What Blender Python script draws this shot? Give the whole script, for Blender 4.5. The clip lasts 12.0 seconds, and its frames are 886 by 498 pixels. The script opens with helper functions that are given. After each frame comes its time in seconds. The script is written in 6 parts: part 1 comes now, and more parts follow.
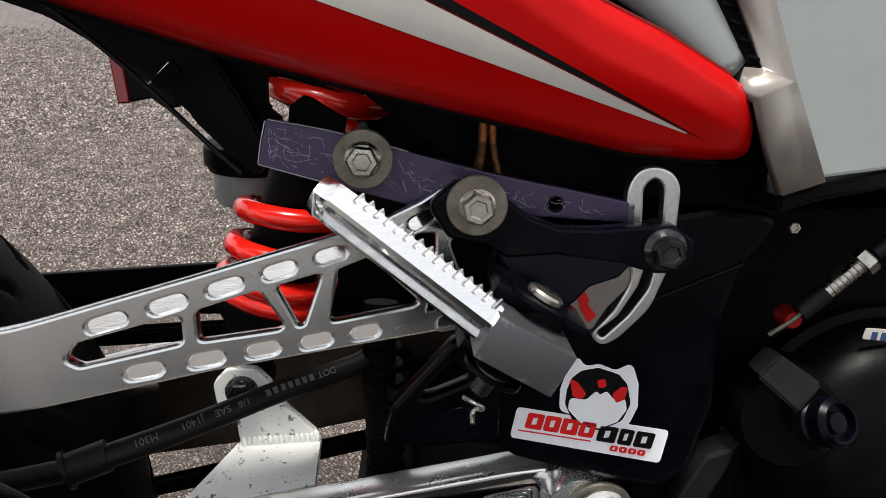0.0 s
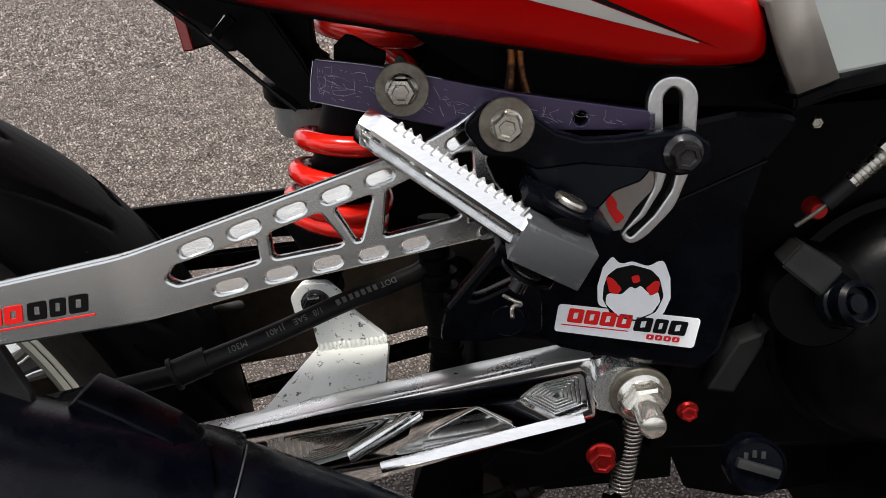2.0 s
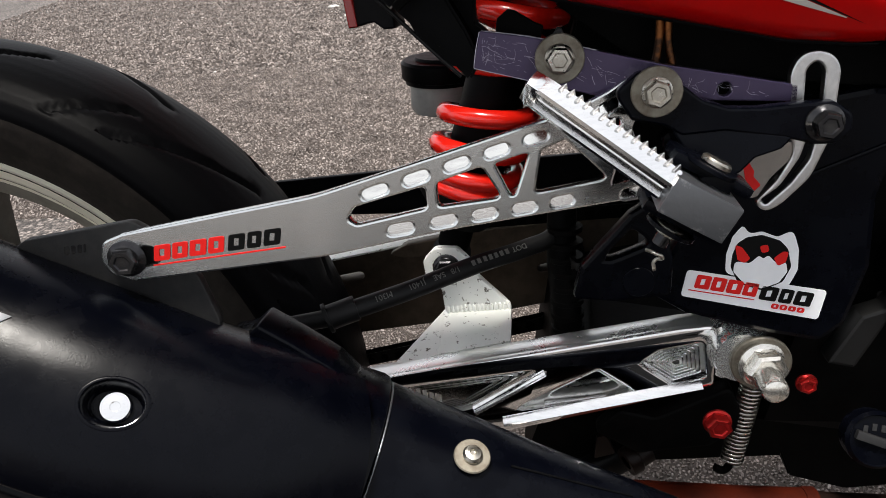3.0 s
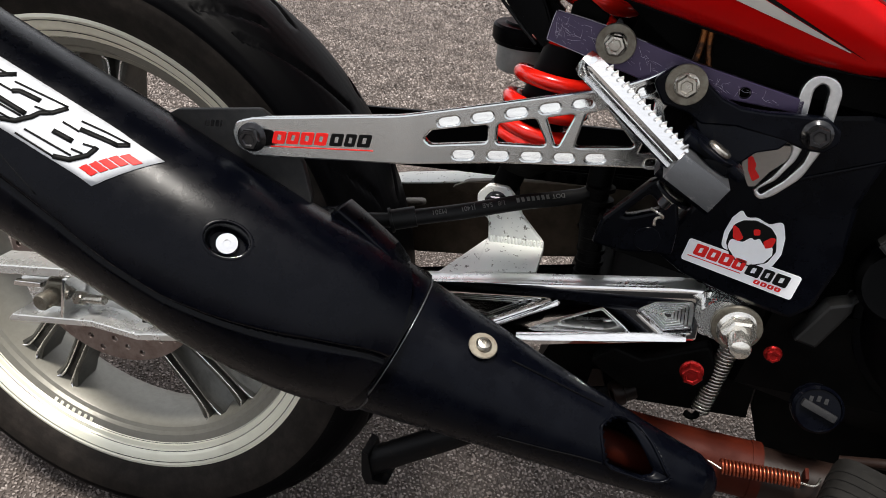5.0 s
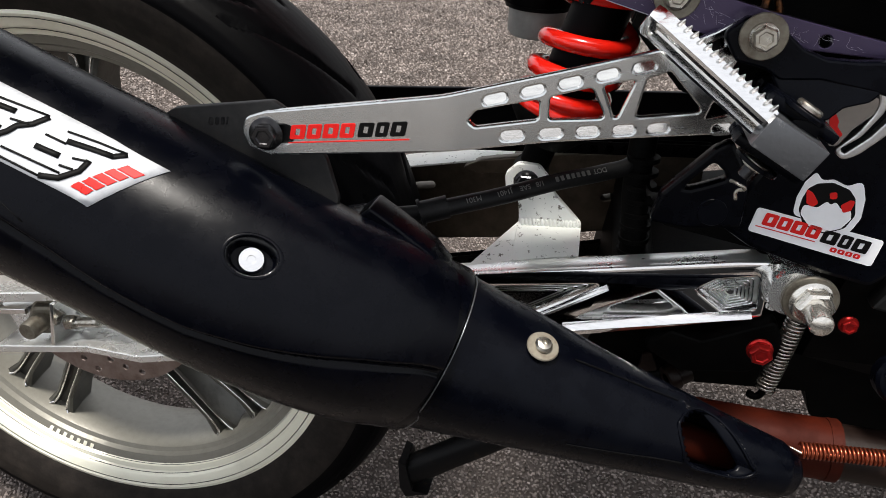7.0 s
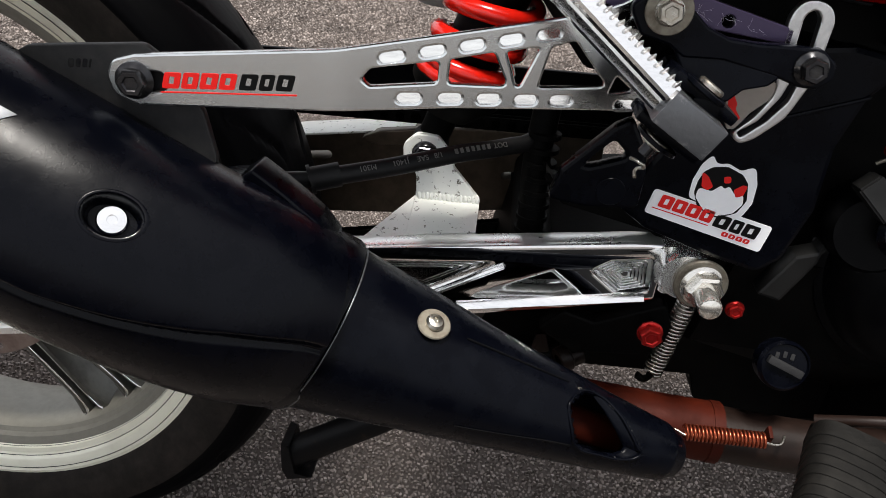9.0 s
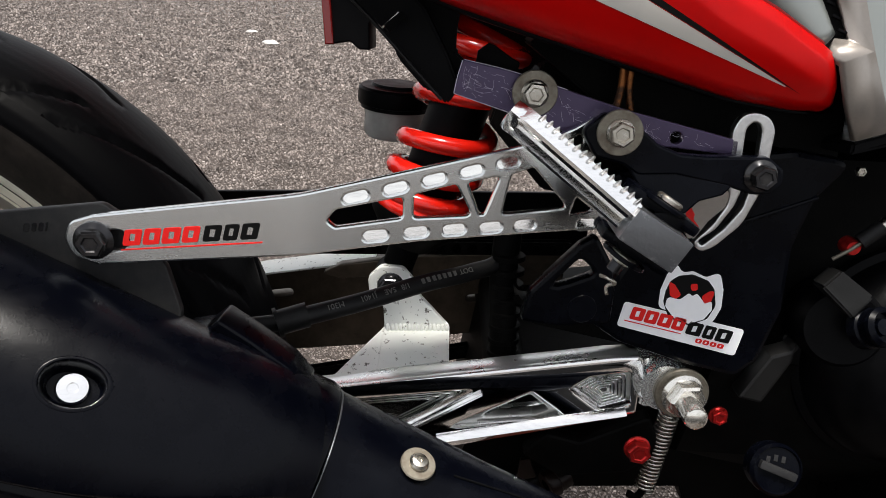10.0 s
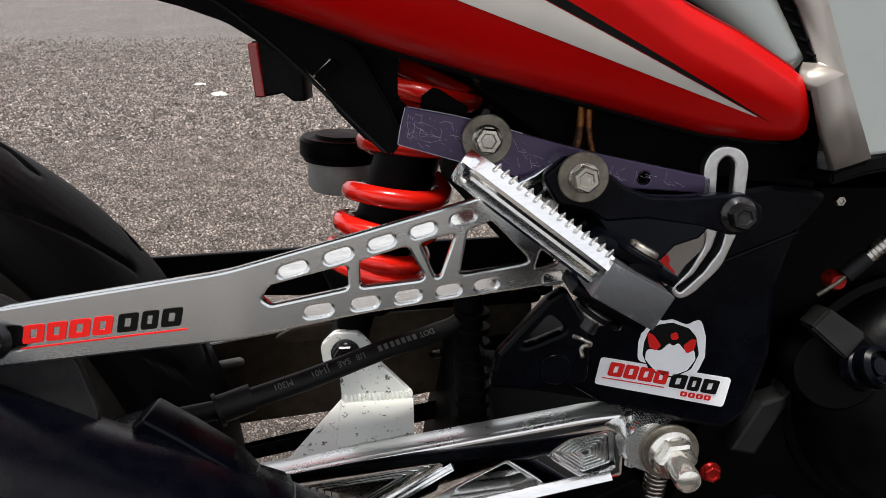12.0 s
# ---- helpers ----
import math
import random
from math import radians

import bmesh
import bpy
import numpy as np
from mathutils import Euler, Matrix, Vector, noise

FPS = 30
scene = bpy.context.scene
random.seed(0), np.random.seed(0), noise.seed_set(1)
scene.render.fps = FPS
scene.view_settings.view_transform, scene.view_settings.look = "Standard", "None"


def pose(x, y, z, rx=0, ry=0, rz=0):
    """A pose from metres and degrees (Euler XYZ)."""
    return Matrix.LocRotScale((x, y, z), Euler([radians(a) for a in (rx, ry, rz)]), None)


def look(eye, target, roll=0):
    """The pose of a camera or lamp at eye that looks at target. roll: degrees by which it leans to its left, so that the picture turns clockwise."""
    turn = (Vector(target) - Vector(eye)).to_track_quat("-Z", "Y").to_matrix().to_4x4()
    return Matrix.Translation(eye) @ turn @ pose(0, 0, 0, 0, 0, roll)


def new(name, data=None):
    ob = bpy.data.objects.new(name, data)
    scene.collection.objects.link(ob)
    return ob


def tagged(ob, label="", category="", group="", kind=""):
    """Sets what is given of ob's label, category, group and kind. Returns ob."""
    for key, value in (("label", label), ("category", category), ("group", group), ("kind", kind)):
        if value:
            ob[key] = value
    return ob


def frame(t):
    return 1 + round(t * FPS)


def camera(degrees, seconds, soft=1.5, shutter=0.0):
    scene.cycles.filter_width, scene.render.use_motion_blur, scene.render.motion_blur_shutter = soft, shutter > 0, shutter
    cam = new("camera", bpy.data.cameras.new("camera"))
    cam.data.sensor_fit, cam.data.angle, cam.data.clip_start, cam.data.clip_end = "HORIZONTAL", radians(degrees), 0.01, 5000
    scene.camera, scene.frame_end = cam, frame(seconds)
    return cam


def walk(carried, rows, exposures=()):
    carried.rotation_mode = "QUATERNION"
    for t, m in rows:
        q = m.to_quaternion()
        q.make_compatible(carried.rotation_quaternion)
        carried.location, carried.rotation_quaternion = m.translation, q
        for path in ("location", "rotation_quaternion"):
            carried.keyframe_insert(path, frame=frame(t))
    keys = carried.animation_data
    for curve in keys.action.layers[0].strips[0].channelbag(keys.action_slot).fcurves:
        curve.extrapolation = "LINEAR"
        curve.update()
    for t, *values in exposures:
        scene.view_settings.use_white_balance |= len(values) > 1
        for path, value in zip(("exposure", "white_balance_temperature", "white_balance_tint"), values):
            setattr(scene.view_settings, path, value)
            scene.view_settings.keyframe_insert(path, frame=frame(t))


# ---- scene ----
# The bike's own frame: x forward, y to its left (away from the camera), z up, origin under the rear axle.
LEAN = pose(0, 0, 0, -7.5, 0, 0)
cam = camera(61.8, 12.0, soft=0.8)
PATH = [
    (0.0, (0.4581, -0.4054, 0.5940), (0.4783, 0.0751, 0.4574), -0.27),
    (0.3, (0.4648, -0.4069, 0.5967), (0.4841, 0.0703, 0.4486), -1.97),
    (0.5, (0.4663, -0.4067, 0.5947), (0.4867, 0.0682, 0.4398), -3.17),
    (0.8, (0.4684, -0.4158, 0.5953), (0.4917, 0.0579, 0.4371), -2.99),
    (1.0, (0.4726, -0.4248, 0.6022), (0.4821, 0.0487, 0.4419), -3.40),
    (1.2, (0.4710, -0.4376, 0.6025), (0.4623, 0.0359, 0.4421), -3.98),
    (1.5, (0.4772, -0.4340, 0.6052), (0.4598, 0.0335, 0.4287), -5.45),
    (1.7, (0.4754, -0.4338, 0.6080), (0.4575, 0.0336, 0.4311), -5.70),
    (2.0, (0.4682, -0.4352, 0.6040), (0.4401, 0.0265, 0.4142), -5.61),
    (2.2, (0.4596, -0.4446, 0.6018), (0.4177, 0.0181, 0.4171), -6.21),
    (2.5, (0.4523, -0.4547, 0.5987), (0.3983, 0.0054, 0.4104), -5.48),
    (2.7, (0.4483, -0.4611, 0.5988), (0.3815, -0.0037, 0.4082), -5.52),
    (3.0, (0.4393, -0.4727, 0.5966), (0.3613, -0.0130, 0.4161), -5.37),
    (3.2, (0.4428, -0.4895, 0.6025), (0.3617, -0.0278, 0.4286), -3.97),
    (4.8, (0.4791, -0.5462, 0.6188), (0.3676, -0.1087, 0.4039), 2.10),
    (5.0, (0.4624, -0.5549, 0.6107), (0.3476, -0.1145, 0.4037), 4.23),
    (5.3, (0.4361, -0.5644, 0.5934), (0.3237, -0.1262, 0.3806), 6.04),
    (5.5, (0.4266, -0.5636, 0.5907), (0.3128, -0.1287, 0.3717), 5.22),
    (5.8, (0.4092, -0.5592, 0.5867), (0.3010, -0.1223, 0.3690), 5.74),
    (6.0, (0.4044, -0.5492, 0.5905), (0.2975, -0.1156, 0.3657), 4.64),
    (6.4, (0.3984, -0.5296, 0.5927), (0.2939, -0.1020, 0.3555), 3.25),
    (6.5, (0.3981, -0.5265, 0.5919), (0.2934, -0.0932, 0.3656), 1.94),
    (6.7, (0.4071, -0.5232, 0.5963), (0.2962, -0.0878, 0.3769), 0.64),
    (7.0, (0.4133, -0.5182, 0.6006), (0.3191, -0.0808, 0.3774), 0.55),
    (7.2, (0.4206, -0.5134, 0.5979), (0.3354, -0.0766, 0.3700), 0.97),
    (8.8, (0.4141, -0.4973, 0.5855), (0.3891, -0.0612, 0.3421), 7.28),
    (9.0, (0.4162, -0.5004, 0.5872), (0.3884, -0.0580, 0.3561), 6.47),
    (9.2, (0.4137, -0.5080, 0.6011), (0.3816, -0.0529, 0.3965), 3.32),
    (9.3, (0.4140, -0.5102, 0.6025), (0.3833, -0.0520, 0.4047), 2.46),
    (9.5, (0.4148, -0.4990, 0.5987), (0.4153, -0.0458, 0.3874), 3.44),
    (9.7, (0.4131, -0.4956, 0.5899), (0.4202, -0.0360, 0.3933), 3.45),
    (10.0, (0.4082, -0.4941, 0.5900), (0.4017, -0.0189, 0.4348), 2.53),
    (10.2, (0.4133, -0.4870, 0.5898), (0.4218, -0.0062, 0.4532), 3.78),
    (10.5, (0.4241, -0.4774, 0.5908), (0.4396, 0.0024, 0.4507), 2.93),
    (10.7, (0.4246, -0.4784, 0.5871), (0.4461, 0.0035, 0.4555), 2.82),
    (11.0, (0.4165, -0.4845, 0.5968), (0.4256, 0.0005, 0.4758), 1.14),
    (11.2, (0.4085, -0.4921, 0.5994), (0.4049, -0.0050, 0.4867), 0.66),
    (11.4, (0.3939, -0.4944, 0.5973), (0.3952, -0.0073, 0.4845), 0.99),
    (11.5, (0.3913, -0.4926, 0.5970), (0.3927, -0.0045, 0.4887), 1.22),
    (11.7, (0.3954, -0.4899, 0.5985), (0.3952, -0.0034, 0.4829), 1.05),
    (12.0, (0.4125, -0.4570, 0.5905), (0.4299, 0.0254, 0.4603), -0.50),
]
walk(cam, [(t, LEAN @ look(eye, target, roll)) for t, eye, target, roll in PATH],
     exposures=[(0.0, 0.75), (12.0, 0.75)])

# ---- light: a bright, hazy sky ----
world = bpy.data.worlds.new("sky")
scene.world = world
world.use_nodes = True
wn = world.node_tree.nodes
sky = wn.new("ShaderNodeTexSky")
sky.sky_type, sky.sun_disc = "NISHITA", False
sky.sun_elevation, sky.sun_rotation = radians(78), radians(-12)
sky.air_density, sky.dust_density = 1.0, 4.0
soften = wn.new("ShaderNodeMixRGB")
soften.inputs[0].default_value = 0.6
soften.inputs[2].default_value = (13.5, 13.5, 13.7, 1)
world.node_tree.links.new(sky.outputs[0], soften.inputs[1])
world.node_tree.links.new(soften.outputs[0], wn["Background"].inputs[0])
wn["Background"].inputs[1].default_value = 0.069
sun = new("sun", bpy.data.lights.new("sun", "SUN"))
sun.data.energy, sun.data.angle, sun.data.color = 4.3, radians(13), (1.0, 0.95, 0.88)
sun.matrix_world = look((0, 0, 0), (0.05, 0.15, -1.0))


# ---- materials ----
def material(name, colour, rough=0.5, metal=0.0, second=None, scale=60.0, spread=(0.4, 0.65), bump=0.0, bump_scale=400.0,
             coat=0.0, stretch=(1, 1, 1), spec=0.5, rough2=None, detail=6.0, vary=0.0):
    m = bpy.data.materials.new(name)
    m.use_nodes = True
    nt = m.node_tree
    b = nt.nodes["Principled BSDF"]
    b.inputs["Base Color"].default_value = (*colour, 1)
    b.inputs["Roughness"].default_value = rough
    b.inputs["Metallic"].default_value = metal
    b.inputs["Coat Weight"].default_value = coat
    b.inputs["Coat Roughness"].default_value = 0.06
    b.inputs["Specular IOR Level"].default_value = spec
    tc = nt.nodes.new("ShaderNodeTexCoord")
    mp = nt.nodes.new("ShaderNodeMapping")
    mp.inputs["Scale"].default_value = stretch
    nt.links.new(tc.outputs["Object"], mp.inputs[0])
    if second:
        n = nt.nodes.new("ShaderNodeTexNoise")
        n.inputs["Scale"].default_value, n.inputs["Detail"].default_value = scale, detail
        n.inputs["Roughness"].default_value = 0.65
        nt.links.new(mp.outputs[0], n.inputs["Vector"])
        r = nt.nodes.new("ShaderNodeMapRange")
        r.inputs[1].default_value, r.inputs[2].default_value = spread
        nt.links.new(n.outputs["Fac"], r.inputs[0])
        mix = nt.nodes.new("ShaderNodeMixRGB")
        mix.inputs[1].default_value, mix.inputs[2].default_value = (*colour, 1), (*second, 1)
        nt.links.new(r.outputs[0], mix.inputs[0])
        nt.links.new(mix.outputs[0], b.inputs["Base Color"])
        if rough2 is not None:
            rr = nt.nodes.new("ShaderNodeMapRange")
            rr.inputs[3].default_value, rr.inputs[4].default_value = rough, rough2
            nt.links.new(r.outputs[0], rr.inputs[0])
            nt.links.new(rr.outputs[0], b.inputs["Roughness"])
    if bump:
        n2 = nt.nodes.new("ShaderNodeTexNoise")
        n2.inputs["Scale"].default_value, n2.inputs["Detail"].default_value = bump_scale, 4.0
        nt.links.new(mp.outputs[0], n2.inputs["Vector"])
        bp = nt.nodes.new("ShaderNodeBump")
        bp.inputs["Strength"].default_value, bp.inputs["Distance"].default_value = bump, 0.001
        nt.links.new(n2.outputs["Fac"], bp.inputs["Height"])
        nt.links.new(bp.outputs[0], b.inputs["Normal"])
    return m


ALU = material("polished aluminium", (0.88, 0.88, 0.87), 0.09, 1.0, (0.8, 0.8, 0.8), 90, rough2=0.18, bump=0.015, bump_scale=500, stretch=(1, 1, 6))
BRUSHED = material("brushed aluminium", (0.68, 0.70, 0.70), 0.22, 1.0, (0.64, 0.66, 0.66), 18, rough2=0.28, stretch=(0.5, 1, 4), bump=0.006, bump_scale=600)
DULL_ALU = material("satin aluminium", (0.84, 0.84, 0.82), 0.26, 0.75, (0.78, 0.78, 0.76), 30, rough2=0.32)
FACE = material("mirror-polished aluminium face", (0.8, 0.8, 0.8), 0.045, 1.0, (0.72, 0.72, 0.72), 70, rough2=0.08, bump=0.006, bump_scale=300)
BOSS = material("bright welded metal", (0.9, 0.9, 0.88), 0.13, 0.8, (0.75, 0.75, 0.72), 110, rough2=0.24, bump=0.1, bump_scale=90, spec=0.6)
MILLED = material("milled aluminium", (0.6, 0.6, 0.6), 0.28, 1.0, (0.5, 0.5, 0.5), 200, rough2=0.4, bump=0.08, bump_scale=900)
WELDED = material("dull welded aluminium", (0.86, 0.87, 0.83), 0.4, 0.25, (0.16, 0.15, 0.13), 230, (0.6, 0.66), bump=0.25, bump_scale=130, rough2=0.6)
ZINC = material("zinc plated steel", (0.5, 0.485, 0.44), 0.24, 1.0, (0.34, 0.31, 0.26), 220, rough2=0.42, bump=0.1, bump_scale=500)
WASHER = material("dull steel washer", (0.2, 0.185, 0.15), 0.45, 0.7, (0.13, 0.11, 0.085), 160, rough2=0.6, bump=0.08, bump_scale=800)
PURPLE = material("scratched purple anodising", (0.052, 0.037, 0.082), 0.32, 0.45, (0.14, 0.12, 0.17), 75, (0.56, 0.78), bump=0.1, bump_scale=400, rough2=0.5)
SCRATCH = material("bare scratch", (0.5, 0.47, 0.55), 0.4, 0.7)
RED = material("red gloss paint", (0.385, 0.0006, 0.0007), 0.3, 0.0, (0.35, 0.0005, 0.0006), 30, coat=0.05, spec=0.1, bump=0.01, bump_scale=60)
SPRING_RED = material("red spring paint", (0.56, 0.010, 0.004), 0.2, 0.0, (0.46, 0.008, 0.004), 60, coat=0.5, bump=0.02, bump_scale=200, spec=0.4)
RED_ANOD = material("red anodised aluminium", (0.5, 0.02, 0.02), 0.32, 0.8, (0.34, 0.015, 0.012), 300)
DECAL_WHITE = material("warm white decal", (0.46, 0.44, 0.4), 0.35, 0.0, (0.42, 0.4, 0.37), 40, coat=0.4)
DECAL_BLACK = material("dull black metal", (0.0018, 0.0018, 0.0018), 0.6, 0.0, (0.004, 0.0038, 0.0035), 60, bump=0.15, bump_scale=300, spec=0.1)
STICKER = material("white sticker", (0.82, 0.83, 0.85), 0.35, 0.0, (0.77, 0.78, 0.8), 80, coat=0.3)
STICKER_RED = material("red print", (0.6, 0.012, 0.01), 0.5, spec=0.2)
LABEL_BLUE = material("dark blue print", (0.03, 0.05, 0.12), 0.5, spec=0.2)
SEAM_RED = material("dark red seam", (0.12, 0.001, 0.001), 0.4, spec=0.15)
CAN_STICKER = material("scuffed white sticker", (0.44, 0.455, 0.48), 0.5, 0.0, (0.34, 0.35, 0.37), 70, (0.45, 0.7), spec=0.15)
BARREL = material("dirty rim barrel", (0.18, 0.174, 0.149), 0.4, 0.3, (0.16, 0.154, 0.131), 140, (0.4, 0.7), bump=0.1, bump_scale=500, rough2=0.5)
DUSTY_RUBBER = material("dusty tyre sidewall", (0.010, 0.0082, 0.007), 0.65, 0.0, (0.024, 0.0195, 0.0165), 60, (0.42, 0.75), bump=0.25, bump_scale=260, spec=0.14)
CHROME = material("bright plated steel", (0.72, 0.70, 0.65), 0.18, 0.9, (0.5, 0.47, 0.42), 120, (0.5, 0.7), rough2=0.3, bump=0.04, bump_scale=300)
STICKER_BLACK = material("black print", (0.003, 0.003, 0.003), 0.6, spec=0.1)
SILVER = material("pale silver paint", (0.2, 0.215, 0.205), 0.3, 0.3, (0.18, 0.195, 0.19), 20, coat=0.4)
BRONZE = material("warm grey metallic paint", (0.235, 0.212, 0.19), 0.36, 0.5, (0.222, 0.2, 0.18), 500, coat=0.4)
COVER = material("matt black heat cover", (0.0005, 0.0007, 0.0018), 0.24, 0.0, (0.0010, 0.0012, 0.0025), 60, bump=0.04, bump_scale=1100, rough2=0.33, spec=0.11)
PLASTIC = material("black plastic", (0.0012, 0.0012, 0.0016), 0.42, 0.0, (0.003, 0.003, 0.0035), 40, bump=0.06, bump_scale=700, rough2=0.55, spec=0.06)
SATIN = material("satin black metal", (0.0008, 0.0010, 0.0022), 0.23, 0.0, (0.0016, 0.002, 0.0036), 50, bump=0.03, bump_scale=300, rough2=0.34, spec=0.075)
BLACK = material("dull black metal", (0.001, 0.001, 0.001), 0.6, 0.0, (0.003, 0.0028, 0.0025), 60, bump=0.15, bump_scale=300, spec=0.05)
BLOCK = material("worn black machined block", (0.105, 0.11, 0.12), 0.3, 0.7, (0.24, 0.24, 0.25), 140, (0.57, 0.7), bump=0.12, bump_scale=400)
CASE = material("engine case paint", (0.0010, 0.0010, 0.0013), 0.34, 0.0, (0.0020, 0.0020, 0.0023), 60, bump=0.1, bump_scale=250, rough2=0.44, spec=0.05)
RUBBER = material("tyre rubber", (0.0016, 0.0016, 0.0020), 0.46, 0.0, (0.020, 0.022, 0.026), 230, (0.66, 0.76), bump=0.1, bump_scale=320, rough2=0.7, spec=0.035)
HOSE = material("hose rubber", (0.004, 0.004, 0.0045), 0.5, 0.0, (0.007, 0.007, 0.0072), 120, bump=0.05, bump_scale=600, spec=0.2)
PEG_RUBBER = material("dusty ribbed rubber", (0.0034, 0.0031, 0.0027), 0.6, 0.0, (0.0085, 0.0078, 0.0068), 90, (0.45, 0.7), bump=0.3, bump_scale=300, spec=0.15)
PRINT = material("grey print", (0.085, 0.085, 0.08), 0.6)
RIM = material("champagne rim paint", (0.8, 0.79, 0.66), 0.3, 0.2, (0.63, 0.61, 0.5), 14, (0.5, 0.75), coat=0.3, bump=0.04, bump_scale=300, rough2=0.42)
SPOKE = material("dark silver spoke", (0.075, 0.075, 0.067), 0.38, 0.5, (0.035, 0.033, 0.03), 45, (0.45, 0.7), bump=0.08, bump_scale=300)
DISC = material("worn brake disc", (0.2, 0.16, 0.148), 0.36, 0.8, (0.12, 0.085, 0.075), 60, (0.45, 0.7), bump=0.08, bump_scale=600)
RUST = material("rust-red painted pipe", (0.040, 0.0056, 0.0022), 0.5, 0.0, (0.027, 0.0038, 0.0016), 60, bump=0.1, bump_scale=300, rough2=0.65, spec=0.08)
STEEL = material("heat-stained steel pipe", (0.013, 0.0072, 0.0055), 0.42, 0.0, (0.007, 0.0042, 0.0034), 50, bump=0.1, bump_scale=300, spec=0.16)
COPPER = material("copper-coloured wire", (0.36, 0.085, 0.042), 0.28, 0.9, (0.2, 0.045, 0.022), 200)
BRASS = material("brass", (0.2, 0.07, 0.018), 0.34, 0.8, (0.03, 0.012, 0.005), 120, (0.42, 0.55), bump=0.2, bump_scale=200)
TRANSLUCENT = material("cloudy reservoir plastic", (0.3, 0.3, 0.285), 0.4, 0.0, (0.22, 0.22, 0.21), 60)
LENS = material("red reflector lens", (0.13, 0.005, 0.005), 0.25, coat=0.3)
BOLT_BLACK = material("blackened bolt", (0.022, 0.022, 0.025), 0.2, 0.75, (0.045, 0.045, 0.046), 300, bump=0.05)
WALL = material("dark reflection wall", (0.035, 0.035, 0.036), 0.9, 0.0, (0.025, 0.025, 0.025), 3, bump=0.3, bump_scale=90)
# aluminium darkened to brown: the far beam's shade is in the colour
FAR_BEAM_SHADED = material("shaded brown aluminium", (0.11, 0.088, 0.066), 0.4, 0.8, (0.07, 0.055, 0.04), 60, bump=0.05)
PEBBLE = material("white pebble", (0.42, 0.41, 0.39), 0.7, 0.0, (0.34, 0.33, 0.31), 60, bump=0.3, bump_scale=60)


def asphalt():
    m = bpy.data.materials.new("asphalt")
    m.use_nodes = True
    nt = m.node_tree
    b = nt.nodes["Principled BSDF"]
    tc = nt.nodes.new("ShaderNodeTexCoord")

    def tex(kind, scale, **kw):
        n = nt.nodes.new(kind)
        n.inputs["Scale"].default_value = scale
        nt.links.new(tc.outputs["Object"], n.inputs["Vector"])
        return n
    v = tex("ShaderNodeTexVoronoi", 120)
    v2 = tex("ShaderNodeTexVoronoi", 330)
    n = tex("ShaderNodeTexNoise", 500)
    big = tex("ShaderNodeTexNoise", 2.2)
    big.inputs["Detail"].default_value = 5
    mid = tex("ShaderNodeTexNoise", 38)
    ramp = nt.nodes.new("ShaderNodeValToRGB")
    ramp.color_ramp.elements[0].color, ramp.color_ramp.elements[1].color = (0.046, 0.039, 0.035, 1), (0.28, 0.243, 0.223, 1)
    ramp.color_ramp.elements.new(0.55).color = (0.126, 0.107, 0.097, 1)
    sep = nt.nodes.new("ShaderNodeSeparateColor")
    nt.links.new(v.outputs["Color"], sep.inputs[0])
    nt.links.new(sep.outputs[0], ramp.inputs[0])
    ramp2 = nt.nodes.new("ShaderNodeMapRange")
    ramp2.inputs[1].default_value, ramp2.inputs[2].default_value = 0.25, 0.8
    ramp2.inputs[3].default_value, ramp2.inputs[4].default_value = 0.75, 1.25
    nt.links.new(big.outputs["Fac"], ramp2.inputs[0])
    gap = nt.nodes.new("ShaderNodeMapRange")
    gap.inputs[1].default_value, gap.inputs[2].default_value = 0.25, 0.75
    gap.inputs[3].default_value, gap.inputs[4].default_value = 1.0, 0.22
    nt.links.new(v.outputs["Distance"], gap.inputs[0])
    mul = nt.nodes.new("ShaderNodeMath")
    mul.operation = "MULTIPLY"
    nt.links.new(ramp2.outputs[0], mul.inputs[0])
    nt.links.new(gap.outputs[0], mul.inputs[1])
    mid2 = nt.nodes.new("ShaderNodeMapRange")
    mid2.inputs[3].default_value, mid2.inputs[4].default_value = 0.6, 1.4
    nt.links.new(mid.outputs["Fac"], mid2.inputs[0])
    mul2 = nt.nodes.new("ShaderNodeMath")
    mul2.operation = "MULTIPLY"
    nt.links.new(mul.outputs[0], mul2.inputs[0])
    nt.links.new(mid2.outputs[0], mul2.inputs[1])
    mix = nt.nodes.new("ShaderNodeVectorMath")
    mix.operation = "SCALE"
    nt.links.new(ramp.outputs[0], mix.inputs[0])
    nt.links.new(mul2.outputs[0], mix.inputs["Scale"])
    nt.links.new(mix.outputs[0], b.inputs["Base Color"])
    add = nt.nodes.new("ShaderNodeMath")
    add.operation = "ADD"
    nt.links.new(v.outputs["Distance"], add.inputs[0])
    nt.links.new(v2.outputs["Distance"], add.inputs[1])
    add2 = nt.nodes.new("ShaderNodeMath")
    add2.operation = "ADD"
    nt.links.new(add.outputs[0], add2.inputs[0])
    nt.links.new(n.outputs["Fac"], add2.inputs[1])
    bp = nt.nodes.new("ShaderNodeBump")
    bp.invert = True
    bp.inputs["Strength"].default_value, bp.inputs["Distance"].default_value = 0.55, 0.0025
    nt.links.new(add2.outputs[0], bp.inputs["Height"])
    nt.links.new(bp.outputs[0], b.inputs["Normal"])
    b.inputs["Roughness"].default_value = 0.6
    b.inputs["Specular IOR Level"].default_value = 0.3
    return m


ASPHALT = asphalt()


